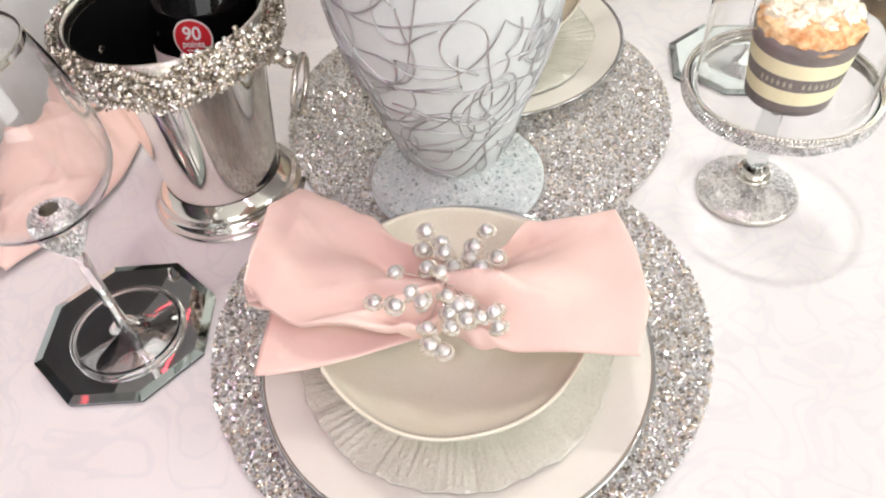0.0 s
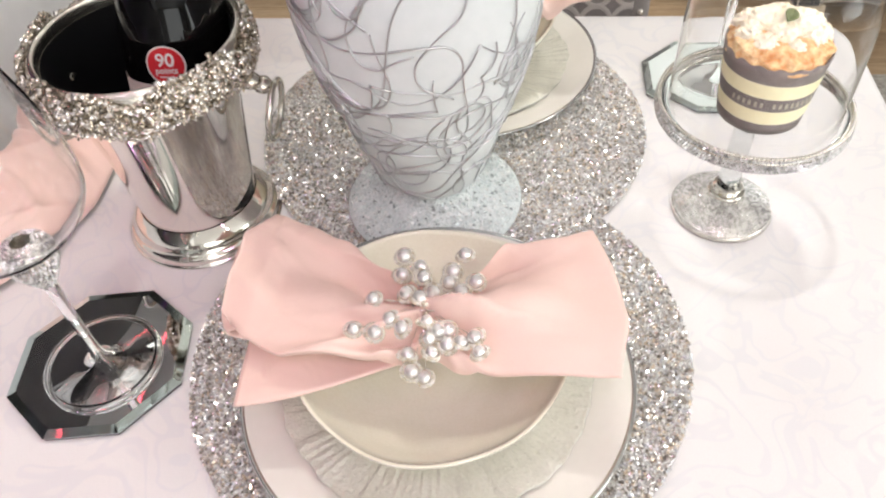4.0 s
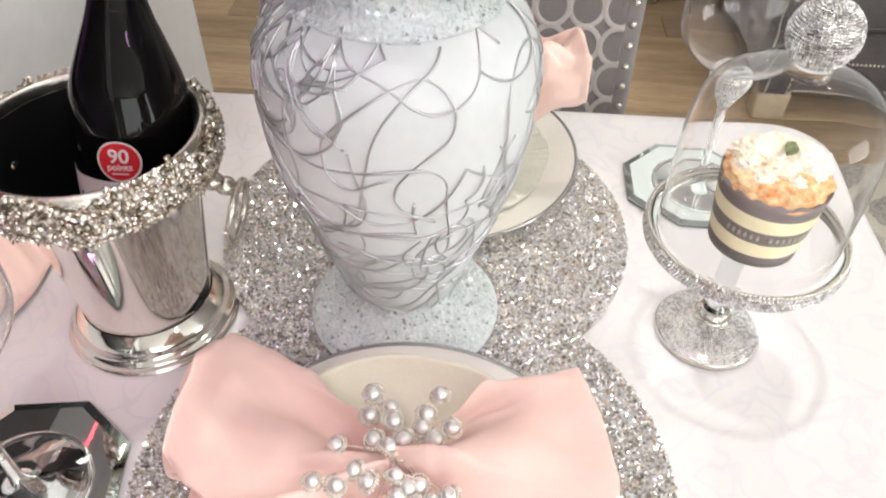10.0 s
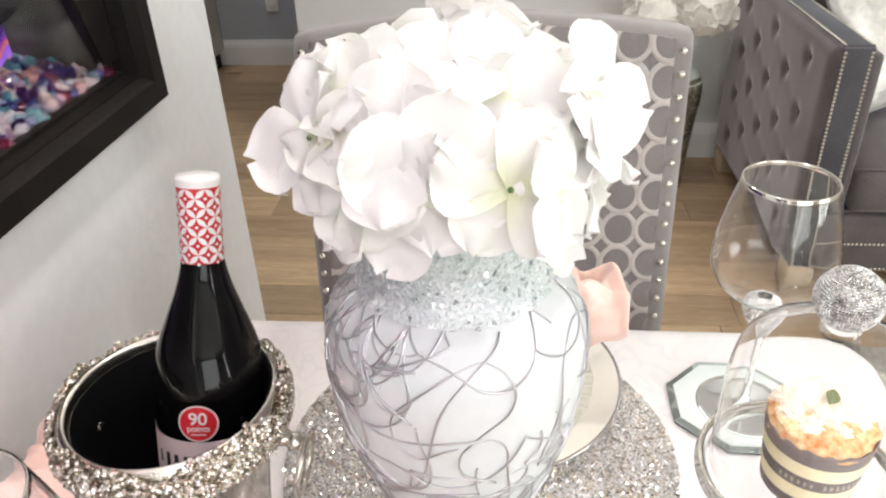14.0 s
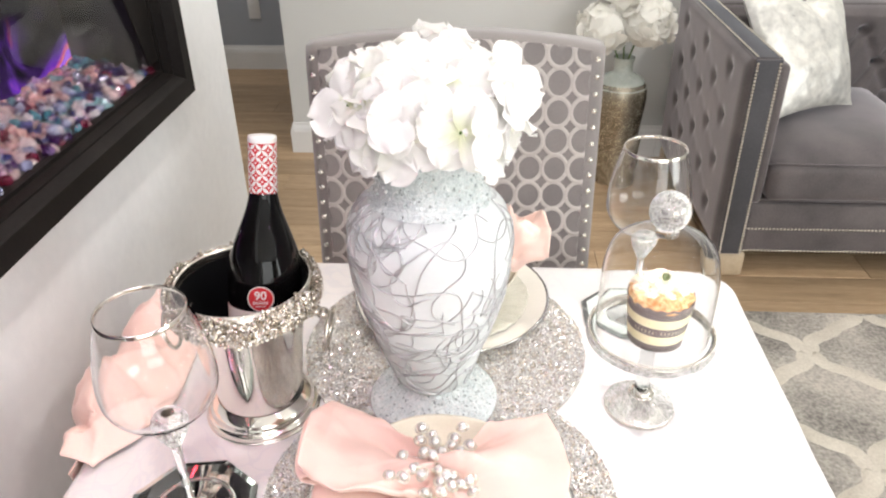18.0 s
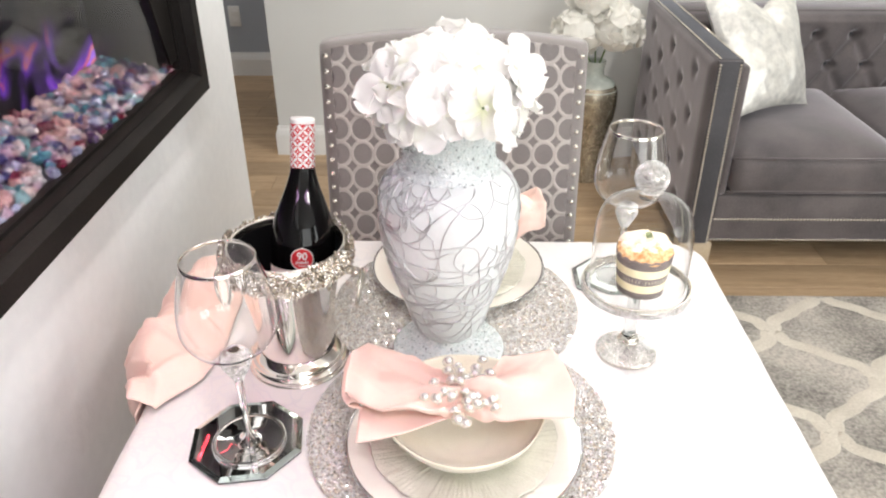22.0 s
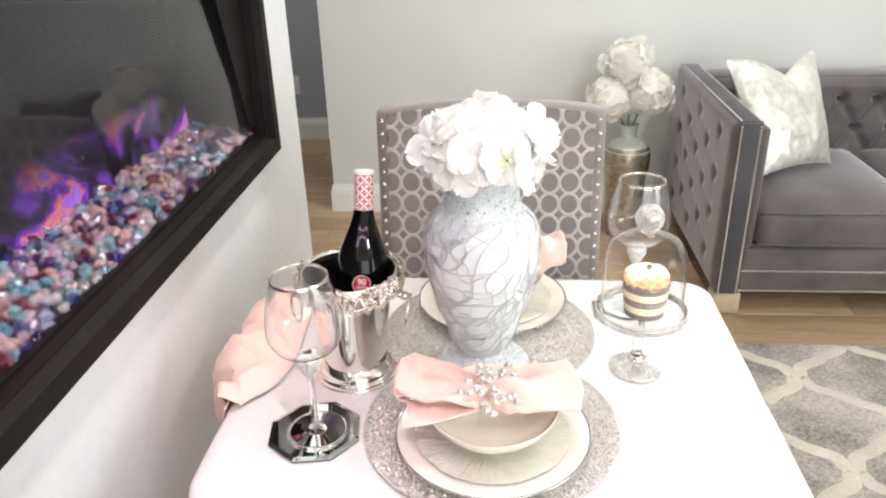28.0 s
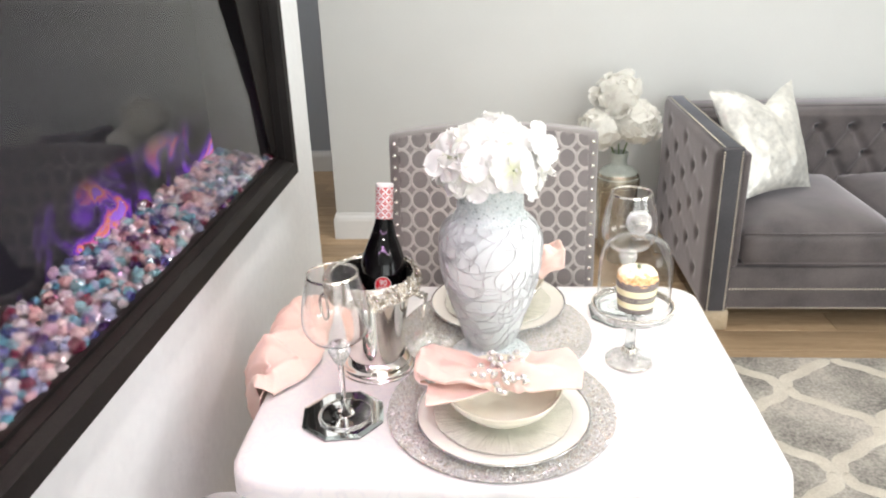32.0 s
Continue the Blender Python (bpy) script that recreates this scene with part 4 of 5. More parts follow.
def under_fold():
    """The loose lower layer that shows below the gathered cloth."""
    def at(u, v):
        x = -0.112 + 0.107 * u
        y0, y1 = -0.030 - 0.008 * (1 - u), -0.087 + 0.031 * u**1.3
        y = y0 + (y1 - y0) * v
        return (x, y, 0.0068 - 0.006 * v * (1 - u) + 0.0015 * math.sin(u * 5 + v * 3) + 0.004 * u)
    return grid(40, 16, at)


def end_fold():
    """The turned layer that peeps out past the cloth's wide end."""
    def at(u, v):
        y = 0.052 - 0.094 * v
        edge = -0.1365 + 0.010 * (2 * v - 1) ** 4 + 0.002 * v
        c = math.pi * 0.9 * u
        return (edge + 0.022 * (1 - math.sin(c)), y, 0.0140 + 0.0060 * math.cos(c) + 0.0015 * math.sin(v * 6))
    return grid(24, 24, at)


def napkin(x, y, z, rz, label):
    t = thing("napkin", x, y, z, label, "napkin", "napkins", rz)
    add("gathered_cloth", napkin_cloth(), M_pink, t)
    solid(add("lower_fold", under_fold(), M_pink, t), 0.0014)
    solid(add("end_fold", end_fold(), M_pink, t), 0.0016)
    return t


NZ = MATTOP + 0.0665
napkin(0.0, 0.0, NZ, 0, "pink cotton napkin gathered in a pearl ring over the bowl")
back_bowl = bowl(-0.003, 0.362, MATTOP + 0.0125)
far_napkin = napkin(0.054, 0.372, NZ - 0.004, 0, "pink cotton napkin laid on the place setting behind the vase")

far_napkin.scale = (0.60, 0.95, 2.4)

M_pearl = principled("silver_pearl", (0.86, 0.84, 0.82), 0.15, 0.72)
M_seed = random_ramp(principled("silver_seed_bead", (0.8, 0.76, 0.66), 0.18, 0.45), [(0.92, 0.90, 0.84), (0.70, 0.64, 0.50), (0.88, 0.85, 0.76), (0.96, 0.95, 0.92)])
PEARLS = ((-15, 6, 9), (-4, 0, 6), (-15, -6, 5), (-1, -10, 8), (-11, -21, 5), (-2, -25, 6), (6, -20, 5), (-31, -26, 5), (-19, -40, 4), (-40, -48, 3), (-27, -49, 2), (-11, -45, 2), (4, -42, 5), (11, -47, 3), (17, -44, 0), (6, -51, 0), (8, -59, -3), (17, -54, -1), (25, -52, -1), (33, -49, 1), (36, -57, -3), (-7, -57, -8), (-4, -67, -11), (4, -69, -14), (17, -3, 6), (24, 9, 9), (15, -11, 4), (23, -18, 4), (32, -10, 5))
ring_thing = thing("napkin_ring", 0, 0, 0, "beaded napkin ring with silver pearls on twisted wires", "napkin ring")
hub = Vector((0.001, -0.025, 0.851))
add("band", tube([(0.002, -0.022 + 0.029 * math.cos(c), 0.836 + 0.0185 * math.sin(c)) for c in (2 * math.pi * k / 40 for k in range(40))], 0.0018, 8, True), M_silver, ring_thing)
for k in (-1, 1):
    add("loop", tube([(0.0015 + k * 0.0035 + 0.0042 * math.cos(c), -0.027 + 0.0042 * math.sin(c), 0.856) for c in (2 * math.pi * i / 20 for i in range(20))], 0.0006, 6, True), M_silver, ring_thing)
pearl_mesh = mesh("pearl", *ball(0.0045, 18, 14), M_pearl)
seed_mesh = mesh("seed_ring", *join(*[moved(ball(0.00085, 6, 5), Matrix.Translation(((0.0054 + h) * math.cos(a + h * 250), (0.0054 + h) * math.sin(a + h * 250), -0.0004 - 1.6 * h))) for h in (0.0, 0.0007) for a in (2 * math.pi * k / 20 for k in range(20))]), M_seed)
pr = random.Random(5)
for n, (px, py, pz) in enumerate(PEARLS):
    p = Vector((px / 1000, py / 1000, 0.855 + pz / 1000))
    turn = Euler((pr.uniform(-0.5, 0.5), pr.uniform(-0.5, 0.5), pr.uniform(0, 6)))
    m = Matrix.LocRotScale(p, turn, Vector((1, 1, 1)) * pr.uniform(0.92, 1.06))
    pe = piece("pearl", pearl_mesh, ring_thing, m)
    tagged(piece("seed_ring", seed_mesh, pe), kind="stuff")
    mid = (p + hub) / 2 + Vector((pr.uniform(-0.003, 0.003), pr.uniform(-0.003, 0.003), 0.002))
    path = [hub * (1 - t) ** 2 + mid * 2 * t * (1 - t) + p * t * t for t in (i / 10 for i in range(11))]
    add("wire", join(tube([q + Vector((0, 0, 0.0003 * math.sin(i * 2.2))) for i, q in enumerate(path)], 0.00022, 4), tube([q - Vector((0, 0.0002, 0.0003 * math.sin(i * 2.2))) for i, q in enumerate(path)], 0.00022, 4)), M_silver, ring_thing)


# ---------- pink cloth at the table's edge ----------
def drape(u, v):
    """A bunched cloth: puffed on the table, rolled over its edge, hanging in a lobe."""
    y = 0.035 + 0.335 * u
    inner = run([(0.0, -0.380), (0.18, -0.338), (0.35, -0.325), (0.7, -0.330), (1.0, -0.342)], u)
    crest = run([(0.0, 0.776), (0.15, 0.782), (0.4, 0.784), (0.8, 0.784), (1.0, 0.782)], u)
    low = run([(0.0, 0.650), (0.12, 0.610), (0.4, 0.575), (1.0, 0.560)], u)
    ridge = abs(math.sin(u * 6.3 - v * 2.6 + 0.4)) ** 0.55 - 0.6
    soft = 0.5 * math.sin(u * 13 + v * 6) + 0.3 * math.sin(u * 23 - v * 9)
    rim = min(1, 5 * v, 6 * (1 - v), 4 * u + 0.15, 4 * (1 - u) + 0.2)
    sharp = (1 - abs(math.sin(u * 9.5 + v * 4.2 + 0.6 * math.sin(v * 5)))) ** 3 + 0.6 * (1 - abs(math.sin(u * 16 - v * 6.5))) ** 4
    fold = (0.012 * ridge + 0.004 * soft + 0.014 * sharp) * rim
    tuck = 0.020 * math.exp(-(((u - 0.17 - 0.25 * (v - 0.5)) / 0.045) ** 2)) * math.exp(-(((v - 0.48) / 0.16) ** 2))
    if v < 0.45:
        k = v / 0.45
        x = inner + (-0.412 - inner) * k
        z = 0.7605 + (crest - 0.7605) * math.sin(k * math.pi / 2) ** 0.7 + fold - tuck
        z = max(z, 0.7605)
    else:
        k = (v - 0.45) / 0.55
        x = -0.412 - 0.056 * (0.25 + 0.75 * min(1, u * 5.5)) * math.sin(min(1, k * 1.25) * math.pi / 2) ** 0.85 - fold * min(1, 2 * k) + 0.010 * k * k + tuck
        z = crest - (crest - low) * k**1.6 + fold * (1 - k) - tuck * 0.5
        y += 0.085 * k * max(0, 1 - 2.2 * u)
    return (max(x, -0.508), y + 0.010 * math.sin(v * 7) * u, z)


def drape_tail(u, v):
    """The loose end that falls straight down inside the lobe."""
    return (-0.400 - 0.040 * v - 0.020 * u * v + 0.006 * math.sin(u * 9 + v * 3) * v, 0.022 + 0.16 * u + 0.055 * v * (1 - u), 0.7625 + 0.012 * math.sin(math.pi * min(1, v * 2)) * u - 0.155 * v**1.4 + 0.02 * v * u)


runner = thing("pink_runner", 0, 0, 0, "crumpled pink cloth hanging over the table edge beside the wall", "cloth")
solid(add("draped_lobe", grid(90, 80, drape), M_pink, runner), 0.0018)
solid(add("hanging_end", grid(40, 40, drape_tail), M_pink, runner), 0.0018)

# ---------- hydrangea in the vase ----------
M_petal = vary(principled("white_petal", (0.86, 0.86, 0.82), 0.55, Sheen_Weight=0.1), (0.955, 0.95, 0.925), (0.98, 0.975, 0.955), 25, 240, 0.08, 0.0006)
M_petal_in = vary(principled("green_white_petal", (0.8, 0.83, 0.62), 0.55), (0.93, 0.935, 0.875), (0.955, 0.955, 0.92), 30, 240, 0.08, 0.0006)
M_stem = vary(principled("green_stem", (0.12, 0.2, 0.06), 0.5), (0.09, 0.16, 0.04), (0.16, 0.24, 0.08), 60, 300, 0.2, 0.001)


def petal_shape(length, width, cup_, wave, seed):
    def at(u, v):
        u = math.sin(math.pi / 2 * u) if u < 1 else 1.0
        q = u**1.35
        w = width * max(0.03, 4 * q * (1 - q)) ** 0.52 * (1 + 0.04 * math.sin(9 * u + seed))
        x = length * u
        s = (v - 0.5) * 2
        y = s * w * 0.5
        z = cup_ * length * (u * u) - 0.045 * width * (1 - s * s) * (0.3 + u) + wave * math.sin(s * 4 + seed) * u * u * 0.006 + 0.006 * wave * noise.noise((u * 4, v * 4, seed))
        return (x, y, z)
    return grid(10, 10, at)


M_peony = vary(principled("white_peony_petal", (0.95, 0.95, 0.92), 0.6), (0.955, 0.945, 0.90), (0.98, 0.97, 0.935), 25, 240, 0.08, 0.0006)
for m_ in (M_petal, M_petal_in, M_peony):
    pb = m_.node_tree.nodes["Principled BSDF"]
    if m_ != M_peony:
        # green dye at the foot of each silk petal
        way, dye, tint = m_.node_tree.nodes.new("ShaderNodeSeparateXYZ"), m_.node_tree.nodes.new("ShaderNodeMapRange"), m_.node_tree.nodes.new("ShaderNodeMix")
        link(m_, coords(m_), "Object", way, 0)
        dye.inputs["From Min"].default_value, dye.inputs["From Max"].default_value = 0.0, 0.020 if m_ == M_petal_in else 0.010
        link(m_, way, "X", dye, "Value")
        tint.data_type = "RGBA"
        tint.inputs["A"].default_value = (0.80, 0.84, 0.58, 1)
        link(m_, dye, 0, tint, "Factor")
        m_.node_tree.links.new(pb.inputs["Base Color"].links[0].from_socket, tint.inputs["B"])
        m_.node_tree.links.new(tint.outputs["Result"], pb.inputs["Base Color"])
    thin = m_.node_tree.nodes.new("ShaderNodeBsdfTranslucent")
    both = m_.node_tree.nodes.new("ShaderNodeMixShader")
    both.inputs[0].default_value = 0.42 if m_ == M_peony else 0.3
    m_.node_tree.links.new(pb.inputs["Base Color"].links[0].from_socket, thin.inputs["Color"])
    link(m_, pb, "BSDF", both, 1)
    link(m_, thin, "BSDF", both, 2)
    link(m_, both, 0, m_.node_tree.nodes["Material Output"], "Surface")

petals = [[mesh("petal", *petal_shape(0.040 + 0.002 * k, 0.045, (-0.14, -0.04, 0.10)[k], 0.8, k * 1.7), mt) for k in range(3)] for mt in (M_petal, M_petal_in)]
bouquet = thing("hydrangea", -0.012, 0.152, 1.084, "full white silk hydrangea head standing in the vase", "flowers")
add("stem", tube([(0, 0.01, -0.13), (0.002, 0.008, -0.06), (0, 0, 0.0), (0, 0, 0.04)], 0.006, 8), M_stem, bouquet)
# White ball added inside the head to lighten the gaps between florets.
heart = [(0.066 * x, 0.058 * y, 0.040 + 0.043 * z) for x, y, z in ball(1.0, 24, 16)[0]]
add("heart", (heart, ball(1.0, 24, 16)[1]), M_petal, bouquet)
button = mesh("centre", *ball(0.0016, 8, 6), M_stem)
fr = random.Random(12)
N = 56
for n in range(N):
    h = 1 - (n + 0.5) / N * 1.10
    a = n * 2.39996
    rr = math.sqrt(max(0, 1 - h * h))
    d = Vector((rr * math.cos(a), rr * math.sin(a), h))
    p = Vector((d.x * 0.083, d.y * 0.076, 0.042 + d.z * 0.054)) * fr.uniform(0.88, 1.12)
    d = (d + Vector((fr.uniform(-0.22, 0.22), fr.uniform(-0.22, 0.22), fr.uniform(-0.15, 0.25)))).normalized()
    turn = d.to_track_quat("Z", "Y").to_matrix().to_4x4() @ Matrix.Rotation(fr.uniform(0, 6.3), 4, "Z")
    fl = piece("floret", button, bouquet, Matrix.Translation(p) @ turn)
    kind = petals[1 if fr.random() < 0.16 else 0]
    for k in range(4):
        piece("petal", fr.choice(kind), fl, Matrix.Rotation(math.pi / 2 * k + fr.uniform(-0.15, 0.15), 4, "Z") @ Matrix.Rotation(fr.uniform(-0.25, 0.15), 4, "Y") @ Matrix.Rotation(fr.uniform(-0.2, 0.2), 4, "X") @ Matrix.Scale(fr.uniform(0.82, 1.10), 4))
    add("pedicel", tube([(0, 0, 0.0), (0, 0, -0.02), tuple((Matrix.Translation(p) @ turn).inverted() @ Vector((0, 0, 0.0)))], 0.001, 5), M_stem, fl)

# ---------- dining chairs ----------
M_chair = vary(principled("taupe_velvet", (0.3, 0.27, 0.26), 0.7, Sheen_Weight=0.4), (0.180, 0.161, 0.157), (0.235, 0.211, 0.205), 10, 400, 0.2, 0.0006)
M_disc = vary(principled("dark_taupe_velvet", (0.2, 0.18, 0.18), 0.75, Sheen_Weight=0.5), (0.170, 0.152, 0.149), (0.225, 0.203, 0.197), 12, 500, 0.2, 0.0006)
M_pale = vary(principled("pale_velvet_cord", (0.5, 0.46, 0.43), 0.6, Sheen_Weight=0.4), (0.40, 0.366, 0.345), (0.50, 0.46, 0.435), 14, 500, 0.2, 0.0006)
M_dark_wood = vary(principled("dark_wood", (0.05, 0.035, 0.03), 0.4), (0.04, 0.028, 0.022), (0.075, 0.052, 0.04), 10, 80, 0.15, 0.001, None, (1, 1, 8))


def dining_chair(x, y, rz):
    t = thing("dining_chair", x, y, 0.0, "upholstered chair in taupe ring-pattern velvet with nailheads", "chair", "dining chairs", rz)
    W, Z0, Z1 = 0.236, 0.40, 1.050

    def top(px):
        return Z1 + 0.020 * (1 - (px / W) ** 2)

    def lean(z):
        return (z - 0.48) * 0.10

    def face(u, v, off):
        px = (u - 0.5) * 2 * W
        z = Z0 + (top(px) - Z0) * v
        edge = max(0, abs(u - 0.5) * 2 - 0.93) / 0.07
        roll = max(0, v - 0.96) / 0.04
        return (px, lean(z) + off + 0.012 * edge**2 + 0.007 * roll**2, z)
    front = grid(40, 40, lambda u, v: face(u, v, 0.0))
    back = grid(40, 40, lambda u, v: (face(u, v, 0)[0], lean(face(u, v, 0)[2]) + 0.075 - 0.012 * (max(0, abs(u - 0.5) * 2 - 0.93) / 0.07) ** 2 - 0.014 * (max(0, v - 0.96) / 0.04) ** 2, face(u, v, 0)[2]))
    n = 40
    loop = [j * n for j in range(n)] + [(n - 1) * n + i for i in range(1, n)] + [j * n + n - 1 for j in range(n - 2, -1, -1)] + [i for i in range(n - 2, 0, -1)]
    verts = front[0] + back[0]
    faces = front[1] + [tuple(k + n * n for k in f[::-1]) for f in back[1]]
    faces += [(loop[k], loop[(k + 1) % len(loop)], loop[(k + 1) % len(loop)] + n * n, loop[k] + n * n) for k in range(len(loop))]
    bk = add("backrest", (verts, faces), M_chair, t)
    pitch, rise = 0.0415, 0.0467
    rings, discs = [], []
    for i in range(-6, 7):
        for j in range(16):
            cx, cz = i * pitch, 0.440 + j * rise
            if cz - 0.004 > top(cx):
                continue
            step = 0.0002 * ((i + 2 * j) % 4)
            for shapes, radii, lift in ((rings, (0.0233, 0.0226, 0.0180, 0.0170), (0.0002, 0.0006, 0.0006, 0.0002)), (discs, (0.0174, 0.011, 0.0001), (0.0004, 0.0006, 0.0007))):
                vs, fs, seg = [], [], 24
                for r, l in zip(radii, lift):
                    for k in range(seg):
                        a = 2 * math.pi * k / seg
                        xx = max(-W + 0.0225, min(W - 0.0225, cx + r * math.cos(a) * (1 - 0.06 * abs(math.sin(a)) ** 3)))
                        zz = min(top(xx) - 0.003, cz + r * math.sin(a) * 1.14)
                        vs.append((xx, lean(zz) - l - 0.0003 - step * (len(radii) == 4), zz))
                for q in range(len(radii) - 1):
                    fs += [(q * seg + k, q * seg + (k + 1) % seg, (q + 1) * seg + (k + 1) % seg, (q + 1) * seg + k) for k in range(seg)]
                shapes.append((vs, fs))
    add("ring_pattern", join(*rings), M_pale, bk, label="pale raised ring pattern")
    add("disc_pattern", join(*discs), M_disc, bk, label="dark velvet discs")
    nail = mesh("nailhead", *lathe([(0.0048, 0), (0.0042, 0.0020), (0.0024, 0.0033), (0, 0.0038)], 10), M_silver)
    for sx in (-1, 1):
        for j in range(24):
            z = 0.42 + j * 0.0268
            if z < top(W) - 0.01:
                piece("nailhead", nail, bk, pose(sx * (W - 0.013), lean(z) - 0.0005, z, 90, 0, 0))
    part("seat", box(-0.235, -0.43, 0.36, 0.235, 0.02, 0.49, 0.03, 4), M_chair, t)
    for sx in (-1, 1):
        for py in (-0.38, 0.02):
            part("leg", box(sx * 0.2 - 0.02, py - 0.02, 0.0, sx * 0.2 + 0.02, py + 0.02, 0.37, 0.004), M_dark_wood, t)
    return t


chair = dining_chair(-0.012, 0.575, 0)
copy_thing(chair, pose(-0.258, -0.790, 0, 0, 0, 58))

# ---------- sofa ----------
M_nail = principled("antique_brass_nail", (0.60, 0.555, 0.48), 0.28, 1.0)
M_leg = vary(principled("limed_wood", (0.5, 0.4, 0.28), 0.45), (0.42, 0.33, 0.22), (0.55, 0.45, 0.33), 10, 60, 0.15, 0.001, None, (1, 8, 1))
sofa = thing("sofa", 0.0, 0.0, 0.0, "grey velvet tuxedo sofa with button tufting and nailhead trim", "sofa")
AX0, AX1, SF, SB, ST = 0.792, 0.888, 1.64, 2.58, 0.742


def tufted(u0, u1, v0, v1, buttons, depth, place, nu=70, nv=50, crease=0.45):
    """A padded face, pulled in at its buttons and creased along the diagonals between them."""
    spots_ = np.array(buttons)
    seams = np.array([(a, b) for k, a in enumerate(buttons) for b in buttons[k + 1:] if abs(a[0] - b[0]) > 0.02 and 0.05 < abs(a[1] - b[1]) < 0.14 and math.dist(a, b) < 0.17])
    runs = seams[:, 1] - seams[:, 0] if len(seams) else seams
    def at(i, j):
        u, v = u0 + (u1 - u0) * i, v0 + (v1 - v0) * j
        edge = min(1, min(i, 1 - i) * (u1 - u0) / 0.03, min(j, 1 - j) * (v1 - v0) / 0.03)
        near = np.array((u, v)) - spots_
        d = math.sqrt((near**2).sum(1).min())
        pull = math.exp(-((d / 0.022) ** 2)) + 0.35 * crease * math.exp(-d / 0.045)
        if len(seams):
            t = np.clip(((np.array((u, v)) - seams[:, 0]) * runs).sum(1) / (runs**2).sum(1), 0, 1)
            gap = ((np.array((u, v)) - seams[:, 0] - runs * t[:, None]) ** 2).sum(1).min()
            pull = max(pull, crease * math.exp(-gap / 0.020**2))
        return place(u, v, depth * (edge**0.5) * (1 - min(1, pull)))
    return grid(nu, nv, at)


for left, (x0, x1) in enumerate(((AX0, AX1), (2.82, 2.916))):
    out = -1 if left == 0 else 1
    arm = part("arm", box(x0 + (0.012 if out < 0 else 0), SF, 0.088, x1 - (0.012 if out > 0 else 0), SB, ST, 0.008), M_velvet, sofa)
    # Thin darkened skins on the arm's front and top imitate their shade.
    part("arm_front_shade", box(x0 + 0.016, SF - 0.0025, 0.094, x1 - 0.005, SF + 0.004, ST - 0.004, 0.002), M_velvet_dark, arm, label="velvet face coloured darker to stand in for shade")
    part("arm_top_shade", box(x0 + 0.018, SF + 0.004, ST - 0.004, x1 - 0.005, SB - 0.005, ST + 0.0025, 0.002), M_velvet_dark, arm, label="velvet face coloured darker to stand in for shade")
    inner = (x1 - 0.004, x1 + 0.030) if out < 0 else (x0 - 0.030, x0 + 0.004)
    part("inner_pad", box(inner[0], SF + 0.012, 0.27, inner[1], 2.43, ST - 0.022, 0.014, 3), M_velvet, arm)
    xs = x0 + 0.012 if out < 0 else x1 - 0.012
    spots = [(1.81 + 0.1475 * i + 0.0 * j, 0.20 + 0.155 * j + (0.0775 if i % 2 else 0)) for i in range(5) for j in range(4) if 0.12 < 0.20 + 0.155 * j + (0.0775 if i % 2 else 0) < 0.70]
    pad = tufted(SF + 0.006, SB - 0.01, 0.10, ST - 0.006, spots, 0.014, lambda u, v, d: (xs + out * d, u, v), crease=0.12)
    add("arm_panel", pad, M_velvet, arm)
    knob = mesh("tuft_button", *ball(0.0075, 12, 8, 0.5), M_velvet_dark)
    for u, v in spots:
        piece("tuft_button", knob, arm, pose(xs + out * 0.003, u, v, 0, 90, 0))
    if left == 0:
        studs = mesh("nail", *lathe([(0.0042, 0), (0.0032, 0.0016), (0, 0.0026)], 8), M_nail)
        for ex in (x0 + 0.022, x1 - 0.010):
            for k in range(62):
                piece("nail", studs, arm, pose(ex, SF - 0.0028, 0.098 + k * 0.0103, 90, 0, 0))
            tagged(add("top_nails", join(*[moved(lathe([(0.0042, 0), (0.0032, 0.0016), (0, 0.0026)], 8), Matrix.Translation((ex, SF + 0.01 + k * 0.0115, ST + 0.0024))) for k in range(78)]), M_nail, arm), kind="stuff")
part("front_rail", box(AX1, SF + 0.016, 0.088, 2.82, SF + 0.10, 0.272, 0.01), M_velvet, sofa)
part("base", box(AX1, SF + 0.10, 0.10, 2.82, SB, 0.26, 0.005), M_velvet, sofa)
for z in (0.097, 0.178):
    tagged(add("rail_nails", join(*[moved(lathe([(0.0042, 0), (0.0032, 0.0016), (0, 0.0026)], 8), Matrix.Translation((AX1 + 0.01 + k * 0.0115, SF + 0.0155, z)) @ Matrix.Rotation(math.pi / 2, 4, "X")) for k in range(166)]), M_nail, sofa), kind="stuff")
back_pad = [(1.000 + 0.148 * i + 0.074 * (j % 2), 0.385 + 0.122 * j) for i in range(13) for j in range(3) if 0.9 < 1.000 + 0.148 * i + 0.074 * (j % 2) < 2.80]
br = part("back", box(AX1, 2.42, 0.26, 2.82, SB, 0.722, 0.012), M_velvet, sofa)
add("back_panel", tufted(AX1, 2.82, 0.27, 0.716, back_pad, 0.052, lambda u, v, d: (u, 2.42 - d, v), 320, 90, 0.34), M_velvet, br)
for u, v in back_pad:
    piece("tuft_button", knob, br, pose(u, 2.417, v, 90, 0, 0))


